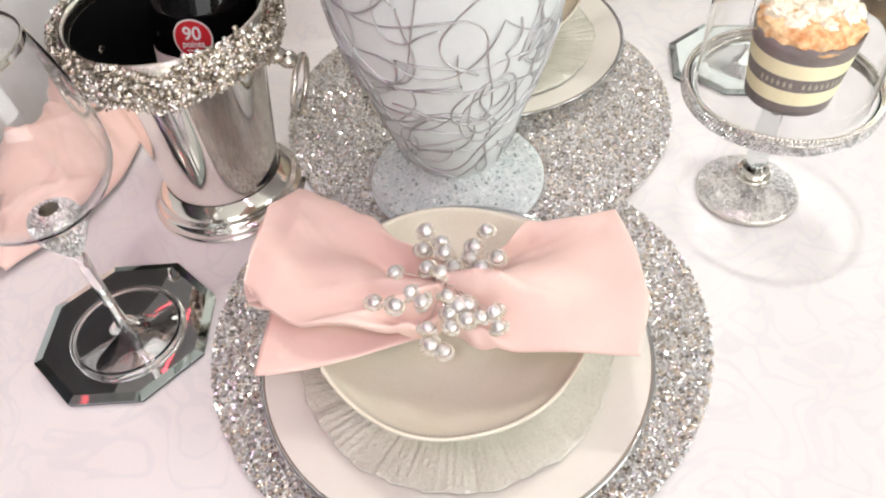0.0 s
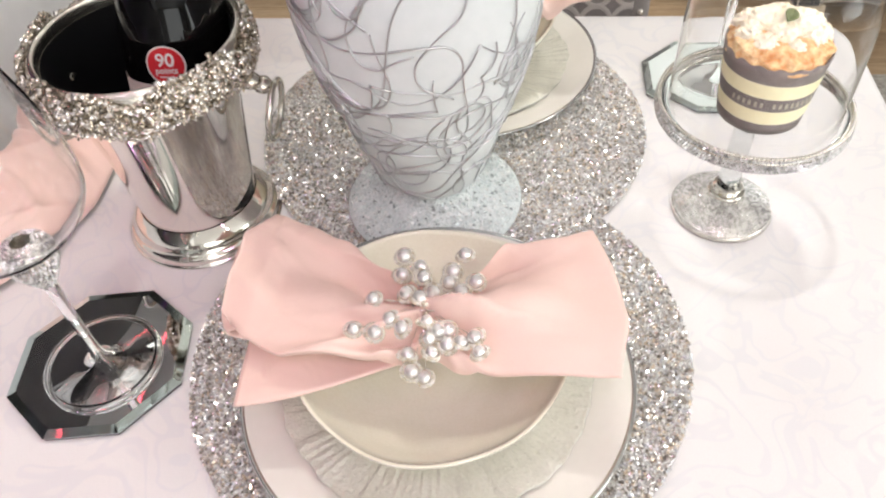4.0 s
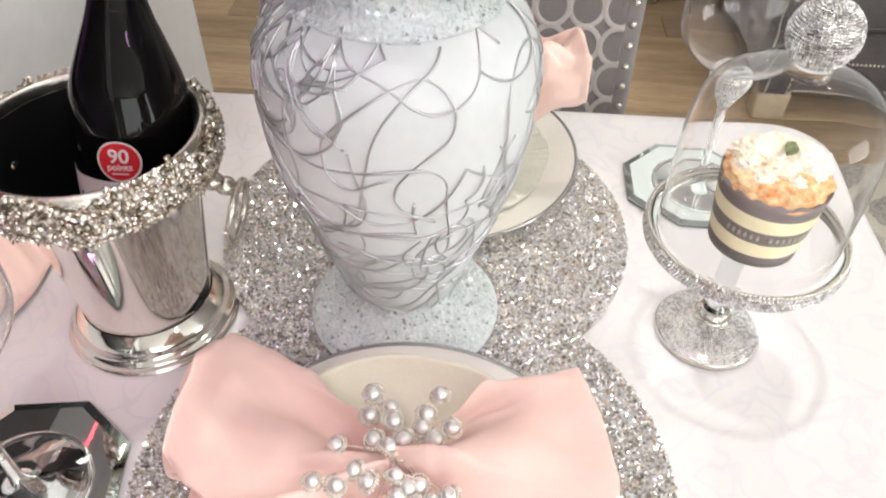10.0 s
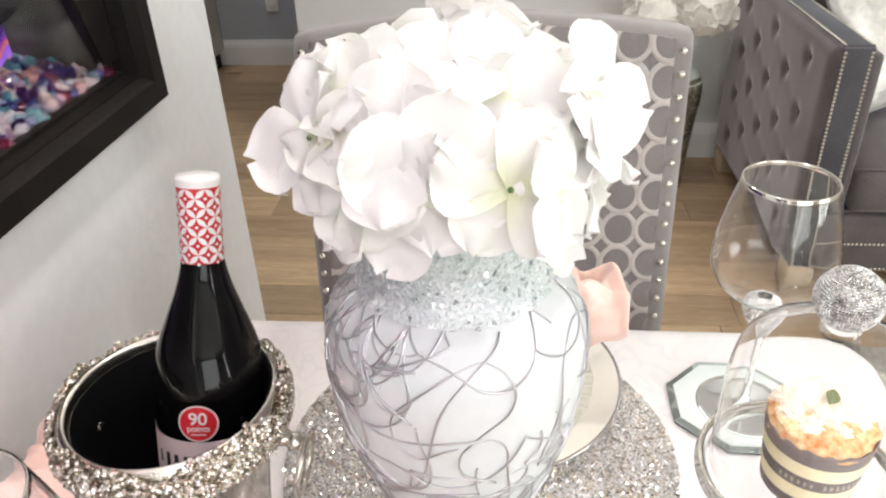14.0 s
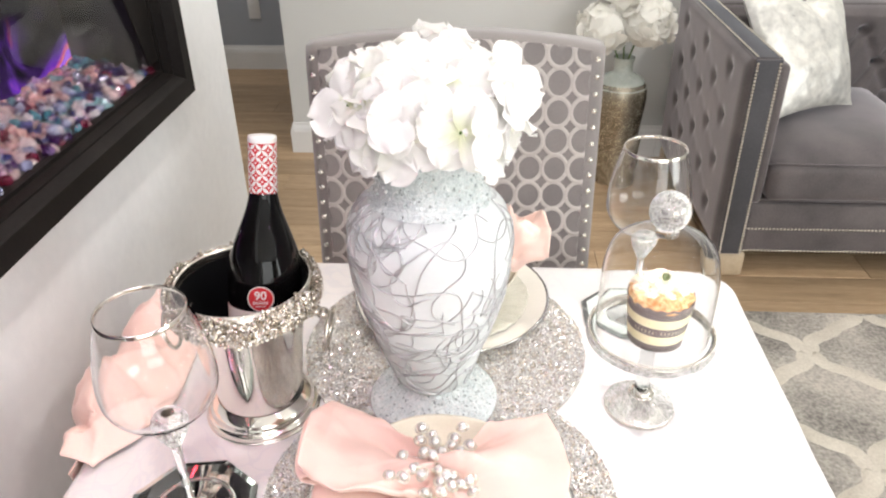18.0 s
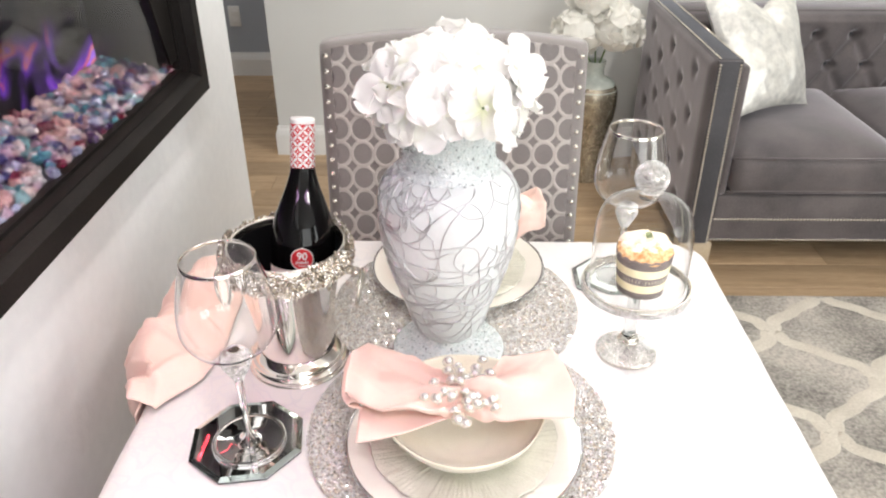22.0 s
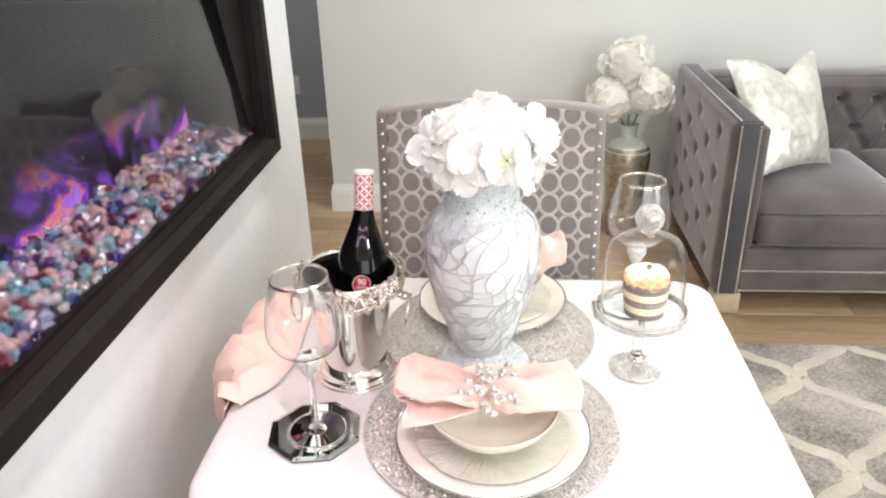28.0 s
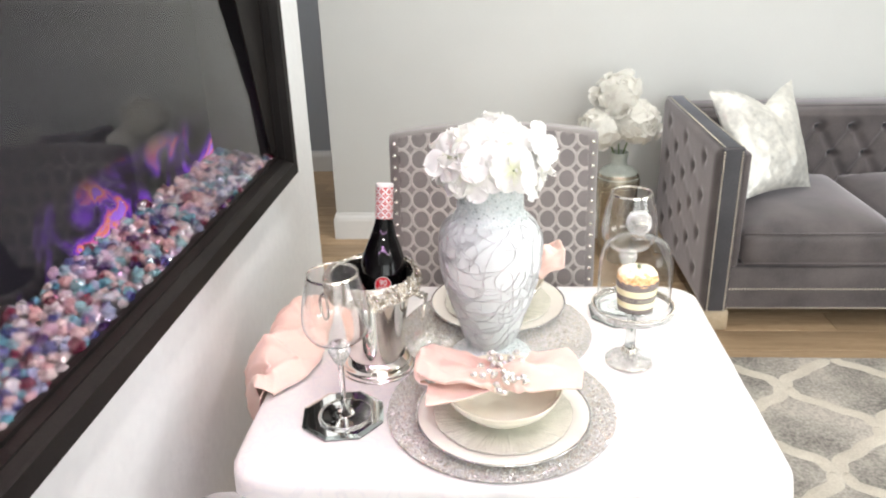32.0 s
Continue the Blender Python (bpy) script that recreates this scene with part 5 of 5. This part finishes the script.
def cushion_shape(x0, x1, y0, y1, z0, z1, crown, bev=0.03):
    bm = box(x0, y0, z0, x1, y1, z1)
    bmesh.ops.subdivide_edges(bm, edges=bm.edges[:], cuts=9, use_grid_fill=True)
    cx, cy, hx, hy = (x0 + x1) / 2, (y0 + y1) / 2, (x1 - x0) / 2, (y1 - y0) / 2
    for v in bm.verts:
        u, w = (v.co.x - cx) / hx, (v.co.y - cy) / hy
        h = (v.co.z - z0) / (z1 - z0)
        f = (1 - abs(u) ** 4) * (1 - abs(w) ** 4)
        v.co.z += crown * f * h
        k = 1 - 0.035 * (abs(h - 0.5) * 2) ** 4
        v.co.x, v.co.y = cx + (v.co.x - cx) * k, cy + (v.co.y - cy) * k
    return bm


for k in range(3):
    x0 = 0.892 + k * 0.641
    seat = part("seat_cushion", cushion_shape(x0 + (0.034 if k == 0 else 0.014), x0 + (0.610 if k == 2 else 0.630), SF - 0.004, 2.42, 0.284, 0.406, 0.052), M_velvet, sofa)
    for zz in (0.408, 0.286):
        add("piping", tube([(x0 + 0.020, SF + 0.012, zz), (x0 + 0.2, SF + 0.008, zz), (x0 + 0.43, SF + 0.008, zz), (x0 + 0.616, SF + 0.012, zz)], 0.004, 6), M_velvet, seat)
for lx in (0.80, 2.80):
    for ly in (SF + 0.005, SB - 0.10):
        part("leg", box(lx, ly, 0.0, lx + 0.105, ly + 0.075, 0.09, 0.012), M_leg, sofa)

M_pillow = vary(principled("silver_foil_velvet", (0.7, 0.68, 0.64), 0.35, 0.30), (0.46, 0.46, 0.44), (0.86, 0.845, 0.79), 6, 34, 0.7, 0.006, (0.18, 0.5))
BL, BR, TL, TR = Vector((0.985, 1.87, 0.468)), Vector((1.295, 2.02, 0.470)), Vector((0.854, 2.08, 0.862)), Vector((1.252, 2.27, 0.868))


def pillow_side(sign):
    nrm = (BR - BL).cross(TL - BL).normalized()

    def at(u, v):
        p = (BL * (1 - u) + BR * u) * (1 - v) + (TL * (1 - u) + TR * u) * v
        c = (BL + BR + TL + TR) / 4
        a, b = abs(2 * u - 1), abs(2 * v - 1)
        pull = 0.07 * ((1 - a**2) * b**4 + (1 - b**2) * a**4)
        notch = max(0, 1 - abs(u - 0.62) / 0.40) ** 1.2 * max(0, (v - 0.40) / 0.60) ** 1.5
        pull += 0.40 * notch
        p = p + (c - p) * pull
        puff = ((1 - a**2.4) * (1 - b**2.4)) ** 0.6 * 0.075 * (1 - 0.8 * notch)
        return p + nrm * sign * puff + nrm * (0.010 * noise.noise((u * 5, v * 5, sign)) + 0.006 * noise.noise((u * 13 + v * 5, v * 11, sign))) * (1 - a**6) * (1 - b**6)
    return grid(36, 36, at)


pillow = tagged(thing("throw_pillow", 0, 0, 0, "pale silver-white velvet throw pillow on the sofa", "pillow"))
add("front_cover", pillow_side(1), M_pillow, pillow)
add("back_cover", pillow_side(-1), M_pillow, pillow)

# ---------- floor vase with peonies ----------
M_mercury = vary(principled("mercury_glass", (0.4, 0.36, 0.28), 0.2, 0.7), (0.20, 0.17, 0.12), (0.66, 0.60, 0.48), 40, 260, 0.6, 0.002, (0.08, 0.4))
M_pale_glaze = vary(principled("pale_green_glaze", (0.5, 0.55, 0.5), 0.15), (0.42, 0.47, 0.43), (0.58, 0.62, 0.58), 20, 120, 0.1, 0.001)
floor_vase = thing("floor_vase", 0.572, 2.40, 0.0, "tall mosaic mercury glass floor vase holding white peonies", "vase")
fv = smooth_profile([(0.075, 0.0), (0.078, 0.02), (0.084, 0.15), (0.096, 0.28), (0.103, 0.35), (0.099, 0.405), (0.076, 0.440), (0.042, 0.457)], 5)
add("body", lathe([(0, 0)] + fv, 48), M_mercury, floor_vase)
add("neck", lathe(smooth_profile([(0.099, 0.407), (0.078, 0.4405), (0.044, 0.459), (0.037, 0.475), (0.037, 0.50), (0.042, 0.52), (0.038, 0.522), (0.028, 0.50), (0.026, 0.42)], 4), 36), M_pale_glaze, floor_vase, label="pale green glazed neck")
peony_petal = [mesh("petal", *petal_shape(0.060 + 0.006 * k, 0.066 + 0.008 * k, (-0.22, -0.10, 0.06)[k], 0.9, k * 2.1), M_peony) for k in range(3)]
pr = random.Random(12)
for dx, dy, z, r in ((-0.096, -0.02, 0.636, 1.52), (0.060, -0.03, 0.662, 1.52), (-0.022, 0.0, 0.788, 1.50)):
    bloom = thing("peony", 0.572 + dx, 2.40 + dy, z, "white silk peony standing in the floor vase", "flower", "peonies")
    add("stem", tube([(0, 0, 0.0), (-dx * 0.5, -dy * 0.5, (0.52 - z) * 0.6), (-dx, -dy, 0.46 - z)], 0.0035, 6), M_stem, bloom)
    # Added white ball that brightens the gaps behind the petals.
    add("heart", ball(0.054 * r, 20, 14), M_peony, bloom)
    for k in range(64):
        h = 0.98 - 1.70 * k / 63
        a = k * 2.39996
        out = Vector((math.sqrt(1 - h * h) * math.cos(a), math.sqrt(1 - h * h) * math.sin(a), h))
        spin = pr.uniform(0, 2 * math.pi)
        u = out.orthogonal().normalized()
        up = u * math.cos(spin) + out.cross(u) * math.sin(spin) + Vector((0, 0, 0.5))
        up = (up - out * up.dot(out)).normalized()
        up = (up + out * pr.uniform(0.05, 0.55)).normalized()
        side = out.cross(up).normalized()
        face = up.cross(side).normalized()
        s = r * pr.uniform(0.60, 0.84)
        m = Matrix((up * s, side * s, face * s)).transposed().to_4x4()
        m.translation = out * 0.060 * r * pr.uniform(0.86, 1.10) - up * 0.030 * s
        piece("petal", pr.choice(peony_petal), bloom, m)

# ---------- rug ----------
rug = tagged(thing("rug", 0, 0, 0, "grey shag rug with a cream trellis pattern", "rug"))
part("base", box(0.815, -2.2, 0.0, 3.3, 1.43, 0.012, 0.005), M_rug, rug)


def ribbon(path, w, z):
    verts, faces = [], []
    for i, p in enumerate(path):
        a, b = Vector(path[max(0, i - 1)]), Vector(path[min(len(path) - 1, i + 1)])
        d = (b - a).normalized()
        s = Vector((-d.y, d.x)) * w / 2
        q = Vector(p)
        verts += [(q.x + s.x, q.y + s.y, z), (q.x + s.x * 0.6, q.y + s.y * 0.6, z + 0.0018), (q.x - s.x * 0.6, q.y - s.y * 0.6, z + 0.0018), (q.x - s.x, q.y - s.y, z)]
    for i in range(len(path) - 1):
        faces += [(4 * i + k, 4 * i + k + 1, 4 * i + k + 5, 4 * i + k + 4) for k in range(3)]
    return verts, faces


lines = []
for i in range(-2, 10):
    path = []
    for k in range(0, 8 * 48 + 1):
        ph = k / 48
        y = 1.425 - ph * 0.441
        tri = 2 * abs(((y - 1.23) / 0.441) % 1 - 0.5)
        tri = 1 - tri
        bulge = tri - 0.085 * math.sin(2 * math.pi * tri) + 0.035 * math.sin(6 * math.pi * tri)
        bulge = min(1.0, max(0.0, bulge))
        x = 1.0875 + 0.225 * i + (1 if i % 2 == 0 else -1) * (bulge - 0.5) * 0.225
        if 0.822 < x < 3.28 and -2.18 < y < 1.424:
            path.append((x, y))
        else:
            if len(path) > 3:
                lines.append(ribbon(path, 0.045, 0.0118 + 0.0007 * (i % 2)))
            path = []
    if len(path) > 3:
        lines.append(ribbon(path, 0.045, 0.0118 + 0.0007 * (i % 2)))
tagged(add("trellis", join(*lines), M_cream, rug, label="cream trellis lines"), kind="stuff")

# ---------- electric fireplace ----------
fire = thing("electric_fireplace", FX, 0.0, 0.9, "black framed wall fireplace with coloured glass crystals and purple flames", "fireplace")
OY0, OY1, OZ0, OZ1 = -1.80, 0.300 + 0.548, 0.906 - 0.9, 1.560 - 0.9


def mitred(y0, y1, z0, z1, prof):
    """A picture-frame moulding round a rectangle; prof: (inset, out of the wall)."""
    loops = [[(o, y0 + i, z0 + i), (o, y1 - i, z0 + i), (o, y1 - i, z1 - i), (o, y0 + i, z1 - i)] for i, o in prof]
    return loops


prof = [(0.0, 0.0), (0.0, 0.026), (0.003, 0.030), (0.036, 0.030), (0.039, 0.026), (0.046, 0.013), (0.049, 0.013), (0.052, -0.004), (0.058, -0.004), (0.058, -0.02)]
loops = mitred(OY0, OY1, OZ0, OZ1, prof)
for nm, k in (("bottom_rail", 0), ("side_rail", 1), ("top_rail", 2), ("side_rail", 3)):
    verts = [loops[i][q] for i in range(len(prof)) for q in (k, (k + 1) % 4)]
    add(nm, (verts, [(2 * i, 2 * i + 1, 2 * i + 3, 2 * i + 2) for i in range(len(prof) - 1)]), M_black, fire, False)
GY0, GY1, GZ0, GZ1 = OY0 + 0.056, OY1 - 0.056, OZ0 + 0.050, OZ1 - 0.056
M_firebox = vary(principled("black_firebox", (0.02, 0.02, 0.02), 0.3), (0.007, 0.007, 0.008), (0.014, 0.014, 0.015), 8, 100, 0.1, 0.001)
part("firebox_floor", box(-0.168, GY0, GZ0 - 0.012, -0.016, GY1, GZ0 - 0.004), M_firebox, fire, smooth=False)
part("firebox_top", box(-0.168, GY0, GZ1 + 0.004, -0.016, GY1, GZ1 + 0.012), M_firebox, fire, smooth=False)
part("firebox_end", box(-0.178, GY1, GZ0 - 0.012, -0.016, GY1 + 0.006, GZ1 + 0.012), M_firebox, fire, smooth=False)
part("firebox_end", box(-0.178, GY0 - 0.006, GZ0 - 0.012, -0.016, GY0, GZ1 + 0.012), M_firebox, fire, smooth=False)

M_flame = principled("flame_screen", (0.006, 0.005, 0.008), 0.7, Specular_IOR_Level=0.1)
b = M_flame.node_tree.nodes["Principled BSDF"]
tc = coords(M_flame)
mp = M_flame.node_tree.nodes.new("ShaderNodeMapping")
mp.inputs["Scale"].default_value = (1, 5.0, 6.5)
link(M_flame, tc, "Object", mp, "Vector")
warp = node(M_flame, "ShaderNodeTexNoise", Scale=1.3, Detail=5.0, Distortion=0.9)
link(M_flame, mp, "Vector", warp, "Vector")
hot = M_flame.node_tree.nodes.new("ShaderNodeValToRGB")
hot.color_ramp.elements[0].position, hot.color_ramp.elements[0].color = 0.46, (0, 0, 0, 1)
hot.color_ramp.elements[1].position, hot.color_ramp.elements[1].color = 0.80, (0.55, 0.35, 1.0, 1)
for pos, col in ((0.52, (0.05, 0.012, 0.13)), (0.585, (0.20, 0.04, 0.60)), (0.625, (0.80, 0.12, 0.35)), (0.645, (1.0, 0.30, 0.10)), (0.67, (0.45, 0.14, 1.0))):
    e = hot.color_ramp.elements.new(pos)
    e.color = (*col, 1)
link(M_flame, warp, "Fac", hot, 0)
sep = M_flame.node_tree.nodes.new("ShaderNodeSeparateXYZ")
link(M_flame, tc, "Object", sep, "Vector")
fall = node(M_flame, "ShaderNodeMapRange")
fall.inputs["From Min"].default_value, fall.inputs["From Max"].default_value = 0.06, 0.20
fall.inputs["To Min"].default_value, fall.inputs["To Max"].default_value = 1.0, 0.0
link(M_flame, sep, "Z", fall, "Value")
link(M_flame, hot, "Color", b, "Emission Color")
link(M_flame, fall, 0, b, "Emission Strength")
part("flame_screen", box(-0.176, GY0, GZ0 - 0.012, -0.170, GY1, GZ1 + 0.012), M_flame, fire, smooth=False, label="dark screen with purple and red flames")

M_crystal = principled("coloured_glass_crystals", (0.5, 0.5, 0.6), 0.0, Transmission_Weight=0.74, IOR=1.5, Coat_Weight=1.0)
CRYSTAL = [(0.90, 0.52, 0.54), (0.14, 0.48, 0.62), (0.90, 0.86, 0.92), (0.08, 0.08, 0.36), (0.92, 0.58, 0.56), (0.34, 0.68, 0.76), (0.28, 0.02, 0.07), (0.80, 0.54, 0.74), (0.52, 0.56, 0.84), (0.94, 0.74, 0.73), (0.10, 0.03, 0.20), (0.92, 0.80, 0.84)]
random_ramp(M_crystal, CRYSTAL)
M_crystal_one = principled("coloured_glass_crystal", (0.5, 0.5, 0.6), 0.0, Transmission_Weight=0.74, IOR=1.5, Coat_Weight=1.0)
random_ramp(M_crystal_one, CRYSTAL, island=False)


def crystal(rng, s):
    """A tumbled chunk of glass with flat faces."""
    pts = []
    for k in range(12):
        h = 1 - 2 * (k + 0.5) / 12
        r = math.sqrt(1 - h * h)
        q = s * rng.uniform(0.75, 1.1)
        pts.append((q * r * math.cos(k * 2.4), q * r * math.sin(k * 2.4) * 0.85, q * h * 0.75))
    bm = bmesh.new()
    for p in pts:
        bm.verts.new(p)
    bmesh.ops.convex_hull(bm, input=bm.verts[:])
    bm.verts.ensure_lookup_table()
    bm.verts.index_update()
    keep = [v for v in bm.verts if v.link_faces]
    idx = {v: i for i, v in enumerate(keep)}
    out = [tuple(v.co) for v in keep], [tuple(idx[v] for v in f.verts) for f in bm.faces]
    bm.free()
    return out


cr = random.Random(31)
shapes = [crystal(cr, 0.0138) for _ in range(8)]
single = [mesh("crystal", *s, M_crystal_one, False) for s in shapes]
rest = []
made = 0
spots = []
y = GY1 - 0.012
while y > GY0:
    for x in np.arange(-0.026, -0.155, -0.0155):
        spots.append((x + cr.uniform(-0.007, 0.007), y + cr.uniform(-0.007, 0.007)))
    y -= 0.0155
for x, y in spots:
    deep = (-0.026 - x) / 0.13
    z = GZ0 + 0.006 + 0.022 * deep + 0.006 * noise.noise((x * 20, y * 14, 1)) + cr.uniform(-0.003, 0.006)
    m = Matrix.LocRotScale(Vector((x, y, z)), Euler((cr.uniform(0, 6), cr.uniform(0, 6), cr.uniform(0, 6))), Vector((1, 1, 1)) * cr.uniform(0.7, 1.25))
    if made < 300 and -0.15 < y < 0.62 and cr.random() < 0.8:
        piece("crystal", cr.choice(single), fire, m)
        made += 1
    else:
        rest.append(moved(cr.choice(shapes), m))
tagged(add("crystal_bed", join(*rest), M_crystal, fire, False, label="bed of pink, blue and purple glass crystals"), kind="stuff")
bed = part("crystal_tray", box(-0.168, GY0 + 0.002, GZ0 - 0.003, -0.018, GY1 - 0.002, GZ0 + 0.006), M_firebox, fire, smooth=False)
led = area_lamp("fireplace_led", (FX - 0.09, -0.35, 0.9 + GZ1 - 0.004), (FX - 0.09, -0.35, 0.9), 0.007, 2.2, 1.4, (1.0, 0.05, 0.08))
area_lamp("fireplace_led", (FX - 0.140, -0.35, 0.9 + GZ1 - 0.004), (FX - 0.12, -0.35, 0.9), 0.010, 2.2, 3.0, (0.90, 0.50, 0.95))

M_pane = principled("fireplace_glass", (1, 1, 1), 0.0, Transmission_Weight=1.0, IOR=1.25)
pane = part("glass_pane", box(-0.016, GY0, GZ0 - 0.004, -0.012, GY1, GZ1 + 0.004), M_pane, fire, smooth=False, label="clear reflecting glass pane")
for v in pane.data.vertices:
    v.co.x -= 0.036 * (v.co.z - GZ0)
pane.visible_shadow = False
# Black wedge added over the pane to darken its far end; not a fitting.
wedge = [(0.753, 0.984 - 0.9), (0.63, 1.355 - 0.9), (0.578, GZ1 + 0.003), (GY1, GZ1 + 0.003), (GY1, 0.984 - 0.9)]
add("pane_mask", ([(o, y, z) for o in (-0.011, -0.007) for y, z in wedge], [(0, 1, 2, 3, 4)[::-1], (5, 6, 7, 8, 9)] + [(k, (k + 1) % 5, (k + 1) % 5 + 5, k + 5) for k in range(5)]), M_black, fire, False, label="black wedge added to darken the end of the glass")

# ---------- hall fittings ----------
switch = tagged(thing("wall_switch", -1.335, 3.9, 0.36, "white wall socket plate on the hallway wall", "socket"))
part("plate", box(-0.035, -0.008, -0.06, 0.035, 0.0, 0.06, 0.003), M_trim, switch)
for dz in (-0.022, 0.022):
    part("outlet", box(-0.017, -0.0105, dz - 0.014, 0.017, -0.0078, dz + 0.014, 0.002), M_trim, switch)
# The last position, in the hall, is an unseen light added to brighten it.
for lx, ly in [(x, y) for x in (0.05, 1.5) for y in (-1.2, 0.55, 1.9)] + [(-1.6, 3.2)]:
    dl = thing("downlight", lx, ly, 2.6, "round recessed ceiling downlight, lit", "ceiling light", "downlights")
    add("trim_ring", lathe([(0.045, 0.0), (0.062, -0.002), (0.065, -0.006), (0.060, -0.010), (0.048, -0.006)], 32), M_trim, dl)
    M_lamp = bpy.data.materials.get("lamp_glow")
    if not M_lamp:
        M_lamp = principled("lamp_glow", (1, 1, 1), 0.5, Emission_Color=(1, 0.93, 0.85, 1), Emission_Strength=150.0)
    spot = bpy.data.lights.new("downlight_lamp", "AREA")
    spot.shape, spot.size, spot.energy, spot.color = "DISK", 0.09, 8.0, (1.0, 0.96, 0.91)
    new("downlight_lamp", spot).matrix_world = look((lx, ly, 2.588), (lx, ly + 0.001, 0))
    add("lens", ([(0.05 * math.cos(a), 0.05 * math.sin(a), -0.004) for a in (2 * math.pi * k / 24 for k in range(24))], [tuple(range(24))[::-1]]), M_lamp, dl, False)

M_cab = vary(principled("cream_cabinet_paint", (0.7, 0.68, 0.62), 0.4), (0.66, 0.64, 0.58), (0.72, 0.70, 0.64), 6, 90, 0.05, 0.001)
cabinet = tagged(thing("hall_cabinet", -2.05, 3.66, 0.0, "cream painted cabinet with a dark plinth in the hallway", "cabinet"))
part("body", box(-0.4, -0.20, 0.09, 0.4, 0.235, 0.86, 0.006), M_cab, cabinet)
part("plinth", box(-0.37, -0.16, 0.0, 0.37, 0.22, 0.09), M_black, cabinet)
for dx in (-0.2, 0.2):
    dr = part("door", box(dx - 0.193, -0.218, 0.10, dx + 0.193, -0.201, 0.85, 0.004), M_cab, cabinet)
    part("handle", box(dx - 0.005, -0.232, 0.60, dx + 0.005, -0.217, 0.70, 0.003), M_silver_soft, dr)

# ---------- floor planks ----------
pk = random.Random(3)
lengths = [0.9, 1.2, 1.5]
plank_mesh = {}
for L in lengths:
    bm = box(0.0008, 0.0008, -0.008, L - 0.0008, 0.1492, 0.0, 0.0012, 1)
    me = bpy.data.meshes.new("plank")
    bm.to_mesh(me)
    bm.free()
    plank_mesh[L] = me
M_board = vary(principled("oak_board", (0.4, 0.28, 0.17), 0.4), (0.32, 0.215, 0.125), (0.54, 0.39, 0.245), 2.5, 20, 0.2, 0.001, (0.35, 0.5), (1, 14, 1))
nt = M_board.node_tree
info = nt.nodes.new("ShaderNodeObjectInfo")
hsv = nt.nodes.new("ShaderNodeHueSaturation")
rng_ = node(M_board, "ShaderNodeMapRange")
rng_.inputs["To Min"].default_value, rng_.inputs["To Max"].default_value = 0.72, 1.2
link(M_board, info, "Random", rng_, "Value")
link(M_board, rng_, 0, hsv, "Value")
pb = nt.nodes["Principled BSDF"]
src = pb.inputs["Base Color"].links[0].from_socket
nt.links.new(src, hsv.inputs["Color"])
nt.links.new(hsv.outputs["Color"], pb.inputs["Base Color"])
for me in plank_mesh.values():
    me.materials.append(M_board)
row = 0
y = 0.6
while y < 3.86:
    x = -2.6 - pk.uniform(0, 0.9)
    while x < 3.2:
        L = pk.choice(lengths)
        if x > -2.85:
            piece("plank", plank_mesh[L], floor, pose(x, y, 0.0))
        x += L
    y += 0.15
